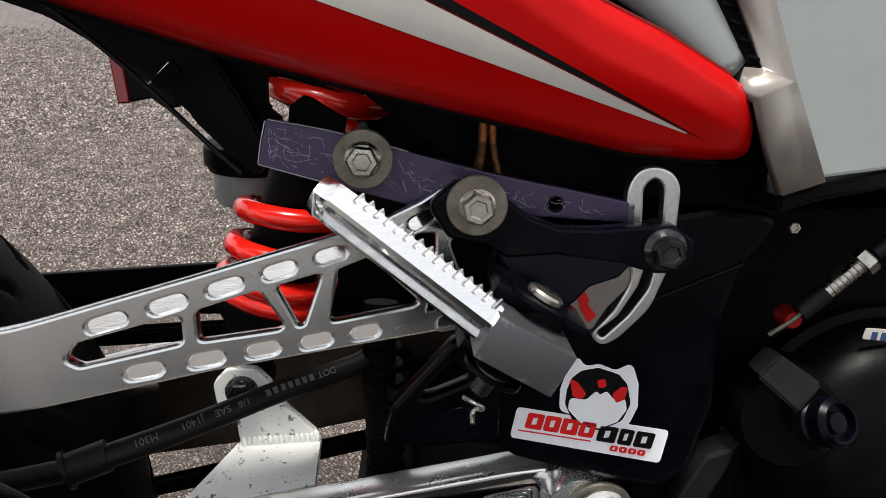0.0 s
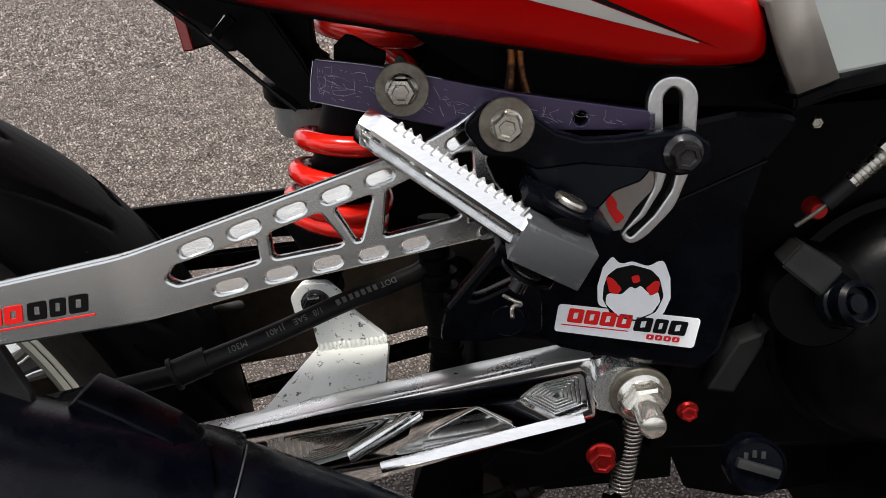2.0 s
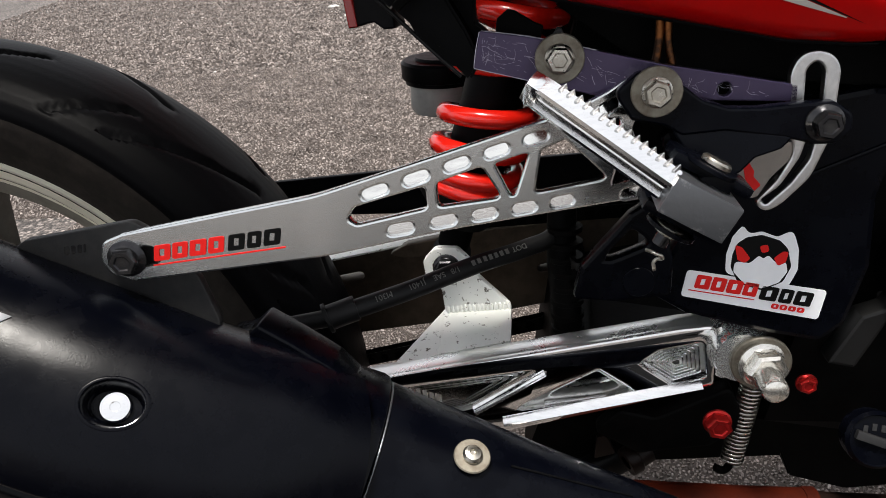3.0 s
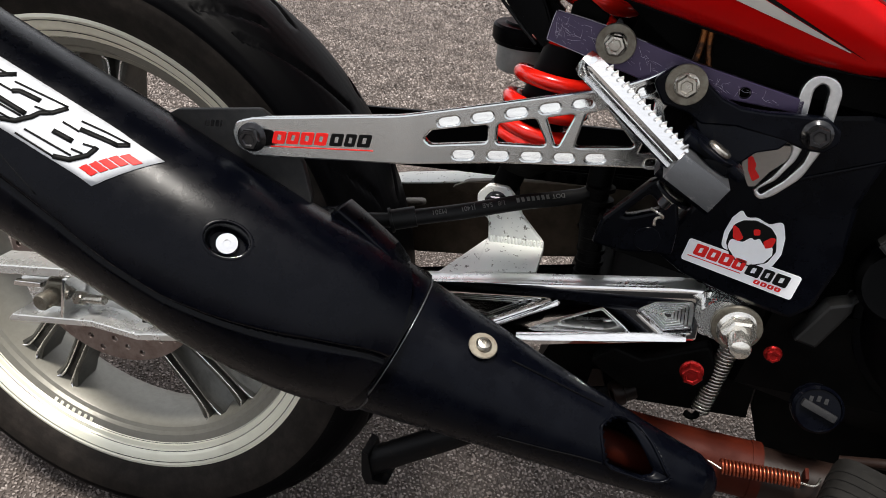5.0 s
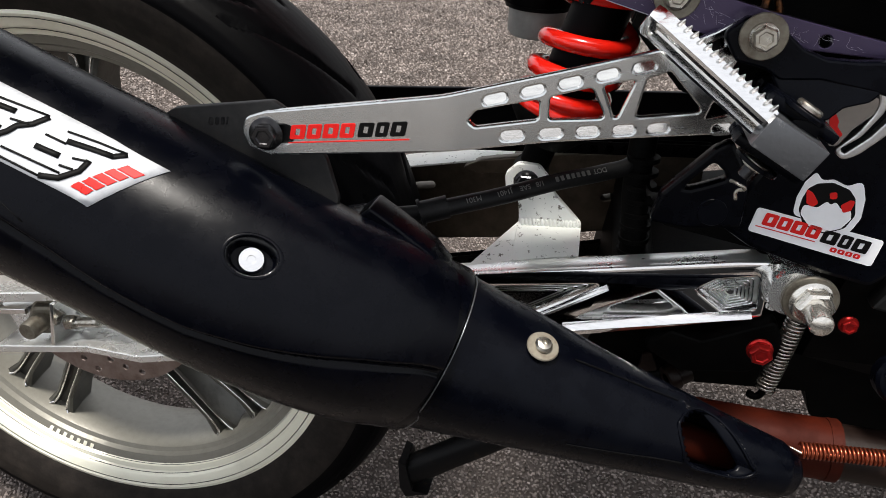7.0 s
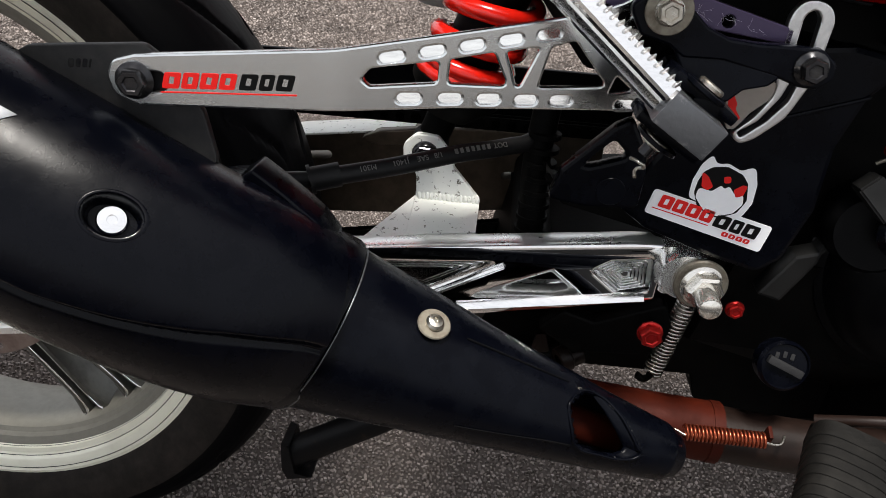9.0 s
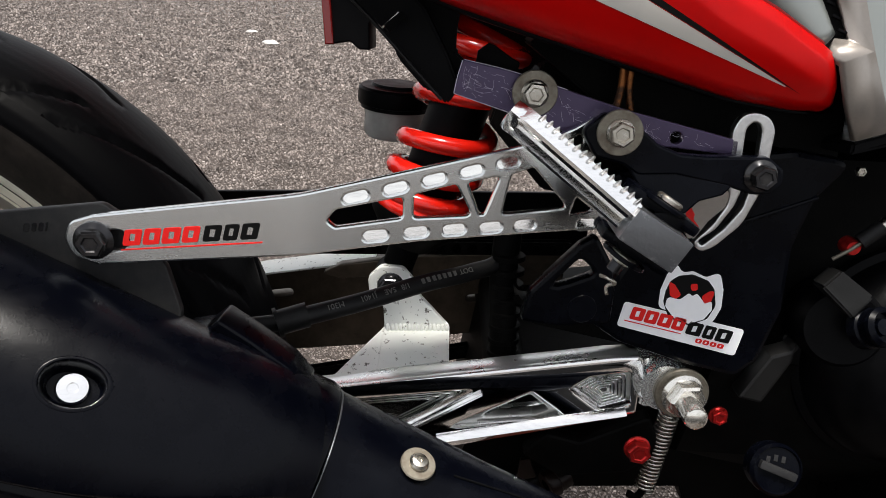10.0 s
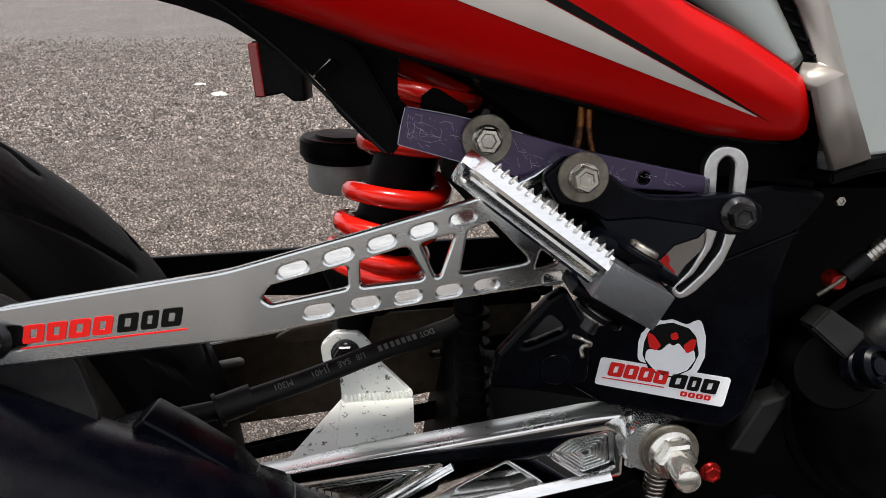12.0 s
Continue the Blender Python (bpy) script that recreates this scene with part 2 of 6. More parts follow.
def aggregate():
    """Stone chips, each with its own brown-grey tone."""
    m = material("asphalt aggregate", (0.08, 0.07, 0.063), 0.62, 0.0, (0.05, 0.043, 0.039), 300, bump=0.3, bump_scale=600, spec=0.35)
    nt = m.node_tree
    geo = nt.nodes.new("ShaderNodeNewGeometry")
    ramp = nt.nodes.new("ShaderNodeValToRGB")
    els = ramp.color_ramp.elements
    els[0].color, els[1].color = (0.105, 0.088, 0.079, 1), (0.37, 0.33, 0.31, 1)
    els.new(0.5).color, els.new(0.96).color = (0.190, 0.160, 0.145, 1), (0.25, 0.214, 0.196, 1)
    nt.links.new(geo.outputs["Random Per Island"], ramp.inputs[0])
    old = nt.nodes["Principled BSDF"].inputs["Base Color"].links[0].from_node
    tc = nt.nodes.new("ShaderNodeTexCoord")
    patch = nt.nodes.new("ShaderNodeTexNoise")
    patch.inputs["Scale"].default_value, patch.inputs["Detail"].default_value = 14.0, 5.0
    nt.links.new(tc.outputs["Object"], patch.inputs["Vector"])
    span = nt.nodes.new("ShaderNodeMapRange")
    span.inputs[1].default_value, span.inputs[2].default_value = 0.3, 0.7
    span.inputs[3].default_value, span.inputs[4].default_value = 0.62, 1.3
    nt.links.new(patch.outputs["Fac"], span.inputs[0])
    tone = nt.nodes.new("ShaderNodeVectorMath")
    tone.operation = "SCALE"
    nt.links.new(ramp.outputs[0], tone.inputs[0])
    nt.links.new(span.outputs[0], tone.inputs["Scale"])
    nt.links.new(tone.outputs[0], old.inputs[1])
    dark = nt.nodes.new("ShaderNodeVectorMath")
    dark.operation = "SCALE"
    dark.inputs["Scale"].default_value = 0.7
    nt.links.new(tone.outputs[0], dark.inputs[0])
    nt.links.new(dark.outputs[0], old.inputs[2])
    return m


AGGREGATE = aggregate()
NECK = material("dark grey cast aluminium", (0.009, 0.009, 0.009), 0.42, 0.0, (0.006, 0.006, 0.006), 60, bump=0.12, bump_scale=300, spec=0.2)
BRACKET = material("dusty black steel", (0.011, 0.011, 0.012), 0.5, 0.0, (0.017, 0.017, 0.017), 200, bump=0.08, bump_scale=700, spec=0.25)
STAND = material("worn black stand paint", (0.0028, 0.0028, 0.0032), 0.45, 0.0, (0.02, 0.013, 0.009), 90, (0.6, 0.72), bump=0.12, bump_scale=300, spec=0.12)
BITUMEN = material("dark bitumen", (0.045, 0.037, 0.033), 0.8, 0.0, (0.075, 0.063, 0.057), 160, bump=0.4, bump_scale=300, spec=0.15)


# ---- building blocks ----
def solid(bm):
    bmesh.ops.recalc_face_normals(bm, faces=bm.faces)
    me = bpy.data.meshes.new("mesh")
    bm.to_mesh(me)
    bm.free()
    return me


def smooth(me, angle=35):
    me.polygons.foreach_set("use_smooth", [True] * len(me.polygons))
    me.set_sharp_from_angle(angle=radians(angle))
    return me


def part(name, me, mat, parent, label=""):
    if isinstance(me, bmesh.types.BMesh):
        me = smooth(solid(me))
    me.name = name
    me.materials.clear()
    me.materials.append(mat)
    ob = new(name, me)
    ob.parent = parent
    if label:
        tagged(ob, label)
    return ob


def joined(*meshes):
    bm = bmesh.new()
    for me in meshes:
        if isinstance(me, bmesh.types.BMesh):
            me = solid(me)
        bm.from_mesh(me)
    me = bpy.data.meshes.new("mesh")
    bm.to_mesh(me)
    bm.free()
    return smooth(me)


def moved(me, m):
    if isinstance(me, bmesh.types.BMesh):
        me = smooth(solid(me))
    me = me.copy()
    me.transform(m)
    return me


def fillet(pts, r, n=4):
    """A polygon with its corners rounded to radius r, or less where a side is short."""
    out = []
    for i, p in enumerate(pts):
        p, a, c = Vector(p), Vector(pts[i - 1]), Vector(pts[(i + 1) % len(pts)])
        u, w = (a - p), (c - p)
        lim = min(u.length, w.length) * 0.48
        u.normalize(), w.normalize()
        ang = math.acos(max(-1, min(1, u.dot(w))))
        if ang > 3.05 or ang < 0.05:
            out.append(tuple(p))
            continue
        d = min(r / math.tan(ang / 2), lim)
        s, e = p + u * d, p + w * d
        for k in range(n + 1):
            t = k / n
            out.append(tuple(s * (1 - t) ** 2 + p * 2 * t * (1 - t) + e * t * t))
    return out


def oval(cx, cz, length, height, tilt=0.0, n=6):
    """A slot with round ends."""
    r, h = height / 2, max(length / 2 - height / 2, 0)
    pts = []
    for k in range(2 * n + 2):
        a = -math.pi / 2 + math.pi * (k % (n + 1)) / n + (math.pi if k > n else 0)
        x, z = (h if k <= n else -h) + r * math.cos(a), r * math.sin(a)
        c, s = math.cos(radians(tilt)), math.sin(radians(tilt))
        pts.append((cx + x * c - z * s, cz + x * s + z * c))
    return pts


def plate(outline, y, thick, holes=(), bev=0.0005):
    """A plate in the bike's side plane, its near face at y, with edges rounded by bev."""
    cu = bpy.data.curves.new("outline", "CURVE")
    cu.dimensions, cu.fill_mode = "2D", "BOTH"
    cu.extrude, cu.bevel_depth, cu.offset, cu.bevel_resolution = max(thick / 2 - bev, 0.00001), bev, -bev, 1
    for loop in (outline, *holes):
        sp = cu.splines.new("POLY")
        sp.points.add(len(loop) - 1)
        for q, p in zip(sp.points, loop):
            q.co = (p[0], p[1], 0, 1)
        sp.use_cyclic_u = True
    ob = bpy.data.objects.new("outline", cu)
    me = bpy.data.meshes.new_from_object(ob)
    bpy.data.objects.remove(ob)
    bm = bmesh.new()
    bm.from_mesh(me)
    bmesh.ops.remove_doubles(bm, verts=bm.verts, dist=0.000002)
    for e in bm.edges:
        flat = [abs(f.normal.z) > 0.999 for f in e.link_faces]
        e.smooth = not (any(flat) and not all(flat)) and e.calc_face_angle(0) < 0.6
    for f in bm.faces:
        f.smooth = True
    bm.to_mesh(me)
    bm.free()
    me.transform(Matrix.Translation((0, y + thick / 2, 0)) @ pose(0, 0, 0, 90, 0, 0))
    return me


def sheared(me, x0, slope):
    """The plate swung inwards from the line x = x0."""
    for v in me.vertices:
        v.co.y += slope * (v.co.x - x0)
    return me


def tube(points, r, res=8, bez=True, closed=False):
    cu = bpy.data.curves.new("run", "CURVE")
    cu.dimensions, cu.bevel_depth, cu.bevel_resolution, cu.use_fill_caps = "3D", r, res // 2, True
    cu.resolution_u = 8
    if bez and len(points) > 2:
        sp = cu.splines.new("BEZIER")
        sp.bezier_points.add(len(points) - 1)
        for q, p in zip(sp.bezier_points, points):
            q.co, q.handle_left_type, q.handle_right_type = p, "AUTO", "AUTO"
    else:
        sp = cu.splines.new("POLY")
        sp.points.add(len(points) - 1)
        for q, p in zip(sp.points, points):
            q.co = (*p, 1)
    sp.use_cyclic_u = closed
    ob = bpy.data.objects.new("run", cu)
    me = bpy.data.meshes.new_from_object(ob)
    bpy.data.objects.remove(ob)
    return smooth(me, 50)


def frame_along(a, b):
    """A matrix whose z axis runs from a to b, at a."""
    d = Vector(b) - Vector(a)
    return Matrix.Translation(a) @ d.to_track_quat("Z", "Y").to_matrix().to_4x4()


def lathe(profile, m=None, seg=40, close=True):
    """Turns (radius, height) points about z, then lays the result by m."""
    bm = bmesh.new()
    rings = []
    for r, h in profile:
        if r < 1e-6:
            rings.append([bm.verts.new((0, 0, h))])
        else:
            rings.append([bm.verts.new((r * math.cos(2 * math.pi * k / seg), r * math.sin(2 * math.pi * k / seg), h)) for k in range(seg)])
    for a, b in zip(rings, rings[1:]):
        for k in range(seg):
            q = [a[k % len(a)], a[(k + 1) % seg % len(a)], b[(k + 1) % seg % len(b)], b[k % len(b)]]
            q = list(dict.fromkeys(q))
            if len(q) > 2:
                bm.faces.new(q)
    if m is not None:
        bm.transform(m)
    return bm


def hexhead(m, across=0.012, high=0.006, flange=0.0, dish=True):
    """A hexagon head with a chamfered top and an optional flange, standing on m along its z."""
    bm = bmesh.new()
    r = across / math.sqrt(3)
    prof = [(r, 0.0), (r, high * 0.85), (r * 0.86, high)] + ([(r * 0.6, high), (r * 0.5, high - 0.0006)] if dish else [])
    rings = []
    for rr, h in prof:
        rings.append([bm.verts.new((rr * math.cos(k * math.pi / 3), rr * math.sin(k * math.pi / 3), h)) for k in range(6)])
    for a, b in zip(rings, rings[1:]):
        for k in range(6):
            bm.faces.new((a[k], a[(k + 1) % 6], b[(k + 1) % 6], b[k]))
    bm.faces.new(rings[-1])
    bm.faces.new(list(reversed(rings[0])))
    me = solid(bm)
    smooth(me, 20)
    if flange:
        fl = smooth(solid(lathe([(0, 0), (flange, 0), (flange, 0.0012), (flange * 0.86, 0.002), (r * 0.95, 0.0028), (0, 0.0028)], seg=32)), 40)
        me = joined(me, fl)
    me.transform(m)
    return me


def disc(m, r, thick, hole=0.0, chamfer=0.0003, seg=40):
    c = min(chamfer, thick / 3)
    prof = [(hole, 0), (r - c, 0), (r, c), (r, thick - c), (r - c, thick), (hole, thick)]
    if hole:
        prof.append((hole, 0))
    return smooth(solid(lathe(prof, m, seg)))


def box(sx, sy, sz, m, bev=0.001):
    bm = bmesh.new()
    bmesh.ops.create_cube(bm, size=1, matrix=Matrix.Diagonal((sx, sy, sz, 1)))
    bmesh.ops.bevel(bm, geom=list(bm.edges), offset=bev, segments=2, affect="EDGES", profile=0.7)
    bm.transform(m)
    return smooth(solid(bm), 40)


def loft(rings, cap=True):
    bm = bmesh.new()
    vs = [[bm.verts.new(p) for p in ring] for ring in rings]
    n = len(vs[0])
    for a, b in zip(vs, vs[1:]):
        for k in range(n):
            bm.faces.new((a[k], a[(k + 1) % n], b[(k + 1) % n], b[k]))
    if cap:
        bm.faces.new(vs[0]), bm.faces.new(vs[-1])
    return bm


def coil(a, b, turns, radius, wire, tapers=None, phase=0.0):
    """A wire wound from a to b; tapers maps 0..1 along the winding to 0..1 along the axis."""
    m = frame_along(a, b)
    length = (Vector(b) - Vector(a)).length
    n = int(turns * 20)
    pts = []
    for k in range(n + 1):
        t = k / n
        h = (tapers(t) if tapers else t) * length
        ang = 2 * math.pi * turns * t + phase
        pts.append(m @ Vector((radius * math.cos(ang), radius * math.sin(ang), h)))
    return tube(pts, wire, 8, bez=False)




def facing(x, y, z, rx=90, ry=0, rz=0):
    return pose(x, y, z, rx, ry, rz)

# ---- ground ----
bm = bmesh.new()
bmesh.ops.create_grid(bm, x_segments=8, y_segments=8, size=400)
ground = part("ground", bm, ASPHALT, None)
tagged(ground, "grey-brown coarse asphalt with pale worn aggregate", "ground", kind="structure")


def chips(x0, x1, y0, y1, pitch, seed, fade=0.0):
    """A bed of angular stone chips, jittered on a staggered grid."""
    rs = np.random.default_rng(seed)
    gx, gy = np.meshgrid(np.arange(x0, x1, pitch), np.arange(y0, y1, pitch * 0.88))
    gx = gx + (np.arange(gx.shape[0]) % 2)[:, None] * pitch / 2
    c = np.stack([gx.ravel(), gy.ravel()], 1)
    c = c + rs.uniform(-0.3, 0.3, c.shape) * pitch
    if fade:                                                  # the bed thins out towards its far end
        c = c[rs.random(len(c)) > np.clip((c[:, 1] - y1 + fade) / fade, 0, 1)]
    n, k = len(c), 4
    r = pitch * rs.uniform(0.40, 0.72, n)
    squash, turn = rs.uniform(0.62, 1.0, n), rs.uniform(0, math.pi, n)
    ang = (np.arange(k)[None] + rs.uniform(-0.28, 0.28, (n, k))) * 2 * math.pi / k + rs.uniform(0, 6.3, (n, 1))
    rad = r[:, None] * rs.uniform(0.78, 1.15, (n, k))
    px, py = rad * np.cos(ang), rad * np.sin(ang) * squash[:, None]
    ct, st = np.cos(turn)[:, None], np.sin(turn)[:, None]
    ox, oy = px * ct - py * st, px * st + py * ct
    top = rs.uniform(0.0012, 0.0046, n)[:, None] * pitch / 0.008
    tilt = rs.normal(0, 0.42, (n, 2))
    verts = np.zeros((n, 2 * k, 3))
    verts[:, :k, 0], verts[:, :k, 1], verts[:, :k, 2] = c[:, :1] + ox, c[:, 1:] + oy, -0.003
    s = rs.uniform(0.62, 0.85, n)[:, None]
    verts[:, k:, 0], verts[:, k:, 1] = c[:, :1] + ox * s, c[:, 1:] + oy * s
    verts[:, k:, 2] = top + tilt[:, :1] * ox * s + tilt[:, 1:] * oy * s
    j = np.arange(k)
    local = np.concatenate([np.stack([j, (j + 1) % k, k + (j + 1) % k, k + j], 1).ravel(), k + j])
    loops = (np.arange(n)[:, None] * 2 * k + local[None]).ravel()
    totals = np.tile(np.array([4] * k + [k]), n)
    me = bpy.data.meshes.new("chips")
    me.vertices.add(n * 2 * k)
    me.vertices.foreach_set("co", verts.ravel())
    me.loops.add(len(loops))
    me.loops.foreach_set("vertex_index", loops)
    me.polygons.add(len(totals))
    me.polygons.foreach_set("loop_start", np.concatenate([[0], np.cumsum(totals)[:-1]]))
    me.update(calc_edges=True)
    me.validate()
    me.shade_flat()
    return me


for x0, x1, y0, y1, pitch, seed, label in ((-0.62, 1.05, -0.22, 1.0, 0.0050, 3, "coarse brown-grey stone chips bedded in worn asphalt"),
                                           (-1.2, 1.1, 1.0, 2.2, 0.0080, 8, "worn brown-grey stone chips of the asphalt"),
                                           (-2.8, 0.9, 2.2, 5.4, 0.0135, 5, "distant pale stone chips of the asphalt")):
    far_end = y1 > 3
    bm = bmesh.new()
    bmesh.ops.create_grid(bm, x_segments=1, y_segments=1, size=0.5, matrix=Matrix.Translation(((x0 + x1) / 2, (y0 + y1) / 2, 0.0004)) @ Matrix.Diagonal((x1 - x0, y1 - y0, 1, 1)))
    if not far_end:
        tagged(part("ground_binder", bm, BITUMEN, None), "dark bitumen between the stone chips", "asphalt", kind="structure")
    tagged(part("asphalt_chips", chips(x0, x1, y0, y1, pitch, seed, 2.6 if far_end else 0.0), AGGREGATE, None), label, "asphalt", kind="stuff")

# added behind the camera, unseen: polished metal mirrors it as black
bm = bmesh.new()
bmesh.ops.create_cube(bm, size=1, matrix=Matrix.Translation((0.4, -0.89, 0.15)) @ Matrix.Diagonal((14, 0.2, 0.30, 1)))
tagged(part("reflection_wall", bm, WALL, None), "unseen low dark wall added for dark reflections", "wall", kind="structure")

# ---- the motorcycle ----
bike = tagged(new("motorcycle"), "red and silver sport motorcycle with black exhaust, leaning on its stand", "motorcycle")
bike.matrix_world = LEAN


# rear wheel
AXLE = Matrix.Translation((0, 0, 0.29)) @ pose(0, 0, 0, 90, 0, 0)      # z towards -y


def tyre_mesh():
    prof = [(0.221, 0.044), (0.227, 0.049), (0.236, 0.0545), (0.246, 0.058), (0.256, 0.0592), (0.264, 0.0585), (0.270, 0.0555),
            (0.2755, 0.0505), (0.280, 0.0445), (0.2835, 0.0375), (0.2862, 0.0300), (0.2882, 0.0220), (0.2894, 0.0135), (0.290, 0.0045)]
    fine = []
    for (r0, h0), (r1, h1) in zip(prof, prof[1:]):
        for k in range(4):
            fine.append((r0 + (r1 - r0) * k / 4, h0 + (h1 - h0) * k / 4))
    fine.append(prof[-1])
    prof = fine + [(r, -h) for r, h in reversed(fine)]
    seg = 420
    bm = bmesh.new()
    rings = []
    for r, h in prof:
        ring = []
        for k in range(seg):
            a = 2 * math.pi * k / seg
            # slanted tread grooves: a long sickle and a short one beside it, ten times round
            u = (a / (2 * math.pi) * 11 + (0.5 if h < 0 else 0)) % 1.0
            w = abs(h)
            depth = 0.0
            if r > 0.266:
                line1 = 0.10 + (w - 0.006) * 13.0
                line2 = 0.62 + (w - 0.020) * 9.0
                if 0.006 < w < 0.050 and abs(u - line1) < 0.035 - 0.3 * abs(w - 0.03):
                    depth = 0.0030
                if 0.022 < w < 0.053 and abs(u - line2) < 0.028:
                    depth = 0.0026
            elif 0.2335 < r < 0.2365 or 0.2585 < r < 0.2600:
                depth = -0.0006
            rr = r - depth
            ring.append(bm.verts.new((rr * math.cos(a), rr * math.sin(a), h)))
        rings.append(ring)
    rings.append(rings[0])
    for a, b in zip(rings, rings[1:]):
        for k in range(seg):
            bm.faces.new((a[k], a[(k + 1) % seg], b[(k + 1) % seg], b[k]))
    bm.transform(AXLE)
    return smooth(solid(bm), 50)


wheel = new("rear_wheel")
wheel.parent = bike
tyre = part("tyre", tyre_mesh(), RUBBER, wheel, "black sport tyre with curved grooves and dusty sidewall")
tyre.data.materials.append(DUSTY_RUBBER)
for f in tyre.data.polygons:
    if math.hypot(f.center.x, f.center.z - 0.29) < 0.2600:
        f.material_index = 1
half = [(0.2265, 0.0450), (0.2255, 0.0475), (0.2225, 0.0480), (0.2195, 0.0462), (0.2140, 0.0440), (0.2120, 0.0425), (0.2105, 0.0385),
        (0.2065, 0.0370), (0.2050, 0.0340), (0.1985, 0.0310), (0.1965, 0.0270), (0.1925, 0.0250), (0.1905, 0.0200)]
back = [(0.1965, -0.0400), (0.2100, -0.0430), (0.2225, -0.0480), (0.2265, -0.0450), (0.2150, -0.0380), (0.2100, 0.0000), (0.2150, 0.0380)]
rim = part("rim", lathe(half[:9] + [(0.2060, 0.0300), (0.2150, 0.0380), half[0]], AXLE, 160), RIM, wheel, "champagne silver cast rim with dust")
# barrel, hub and spokes are all far darker than the rim lip
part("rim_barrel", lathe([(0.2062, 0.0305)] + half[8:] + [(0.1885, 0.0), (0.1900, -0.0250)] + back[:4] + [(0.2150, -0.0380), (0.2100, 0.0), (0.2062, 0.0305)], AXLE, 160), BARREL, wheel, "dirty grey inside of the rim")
for r, h in ((0.2200, 0.0470), (0.2112, 0.0410), (0.2058, 0.0352)):
    part("rim_groove", tube([AXLE @ Vector((r * math.cos(a), r * math.sin(a), h)) for a in [2 * math.pi * k / 96 for k in range(96)]], 0.0003, 6, bez=False, closed=True), PEG_RUBBER, rim, "thin dark line round the rim")
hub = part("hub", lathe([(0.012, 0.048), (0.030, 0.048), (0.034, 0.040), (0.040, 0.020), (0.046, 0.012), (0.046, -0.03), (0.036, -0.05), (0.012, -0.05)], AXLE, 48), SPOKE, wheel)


def spoke_bar(a_hub, a_rim, w0, w1, y0, y1):
    """One tapered bar of a spoke, with a raised rib along its middle, in the wheel's plane."""
    p0 = Vector((0.040 * math.cos(a_hub), 0, 0.29 + 0.040 * math.sin(a_hub)))
    p1 = Vector((0.191 * math.cos(a_rim), 0, 0.29 + 0.191 * math.sin(a_rim)))
    d = (p1 - p0).normalized()
    s = Vector((-d.z, 0, d.x))
    rings = []
    for t in (0.0, 0.15, 0.5, 0.85, 0.95, 1.0):
        c = p0.lerp(p1, t)
        w = w0 + (w1 - w0) * t + (0.006 * max(0, t - 0.85) / 0.15)
        near = y0 + (y1 - y0) * t
        sec = [(-w, near + 0.004), (-w, near), (-w * 0.72, near - 0.0012), (-w * 0.45, near), (-w * 0.35, near + 0.006), (w * 0.35, near + 0.006), (w * 0.45, near),
               (w * 0.72, near - 0.0012), (w, near), (w, near + 0.004), (w * 0.8, 0.016), (-w * 0.8, 0.016)]
        rings.append([c + s * a + Vector((0, y, 0)) for a, y in sec])
    return loft(rings)


for k in range(5):
    mid = radians(-53 + 72 * k)
    bars = joined(spoke_bar(mid - 0.30, mid - 0.13, 0.0090, 0.0085, -0.030, -0.016), spoke_bar(mid + 0.30, mid + 0.13, 0.0090, 0.0085, -0.030, -0.016))
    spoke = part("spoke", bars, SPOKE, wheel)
    for off in (-1, 1):
        p0, p1 = [Vector((rr * math.cos(mid + off * aa), yy, 0.29 + rr * math.sin(mid + off * aa))) for rr, aa, yy in ((0.042, 0.30, -0.0300), (0.186, 0.13, -0.0170))]
        s = Vector((-(p1 - p0).z, 0, (p1 - p0).x)).normalized()
        for w in (-0.0064, 0.0064):
            part("spoke_edge", tube([p0 + s * w, p1 + s * w, p1 + s * w * 1.6 + (p1 - p0) * 0.03 + Vector((0, -0.002, 0))], 0.0011, 6), ALU, spoke, "bright spoke edge")

bm = bmesh.new()
holes = []
for k in range(40):
    a = 2 * math.pi * k / 40
    rr = (0.084, 0.091, 0.098)[k % 3]
    holes.append([(rr * math.cos(a) + 0.0032 * math.cos(b), 0.29 + rr * math.sin(a) + 0.0032 * math.sin(b)) for b in [j * math.pi / 4 for j in range(8)]])
ring_out = [(0.106 * math.cos(a), 0.29 + 0.106 * math.sin(a)) for a in [j * math.pi / 45 for j in range(90)]]
ring_in = [(0.072 * math.cos(a), 0.29 + 0.072 * math.sin(a)) for a in [j * math.pi / 30 for j in range(60)]]
part("brake_disc", plate(ring_out, -0.036, 0.004, [ring_in, *holes], 0.0004), DISC, wheel, "drilled brake disc with brownish worn face")
for k in range(5):
    part("disc_arm", box(0.046, 0.004, 0.010, Matrix.Translation((0, -0.034, 0.29)) @ pose(0, 0, 0, 0, -72 * k, 0) @ Matrix.Translation((0.055, 0, 0)), 0.001), SPOKE, wheel)
for k in range(7):
    a = radians(-116 + k * 2.1)
    part("print_mark", box(0.0035, 0.0006, 0.0048, Matrix.Translation((0.2025 * math.cos(a), -0.0335, 0.29 + 0.2025 * math.sin(a))) @ pose(0, 0, 0, -28, -math.degrees(a) - 90, 0), 0.0002), RIM, wheel, "small cast mark on the rim")

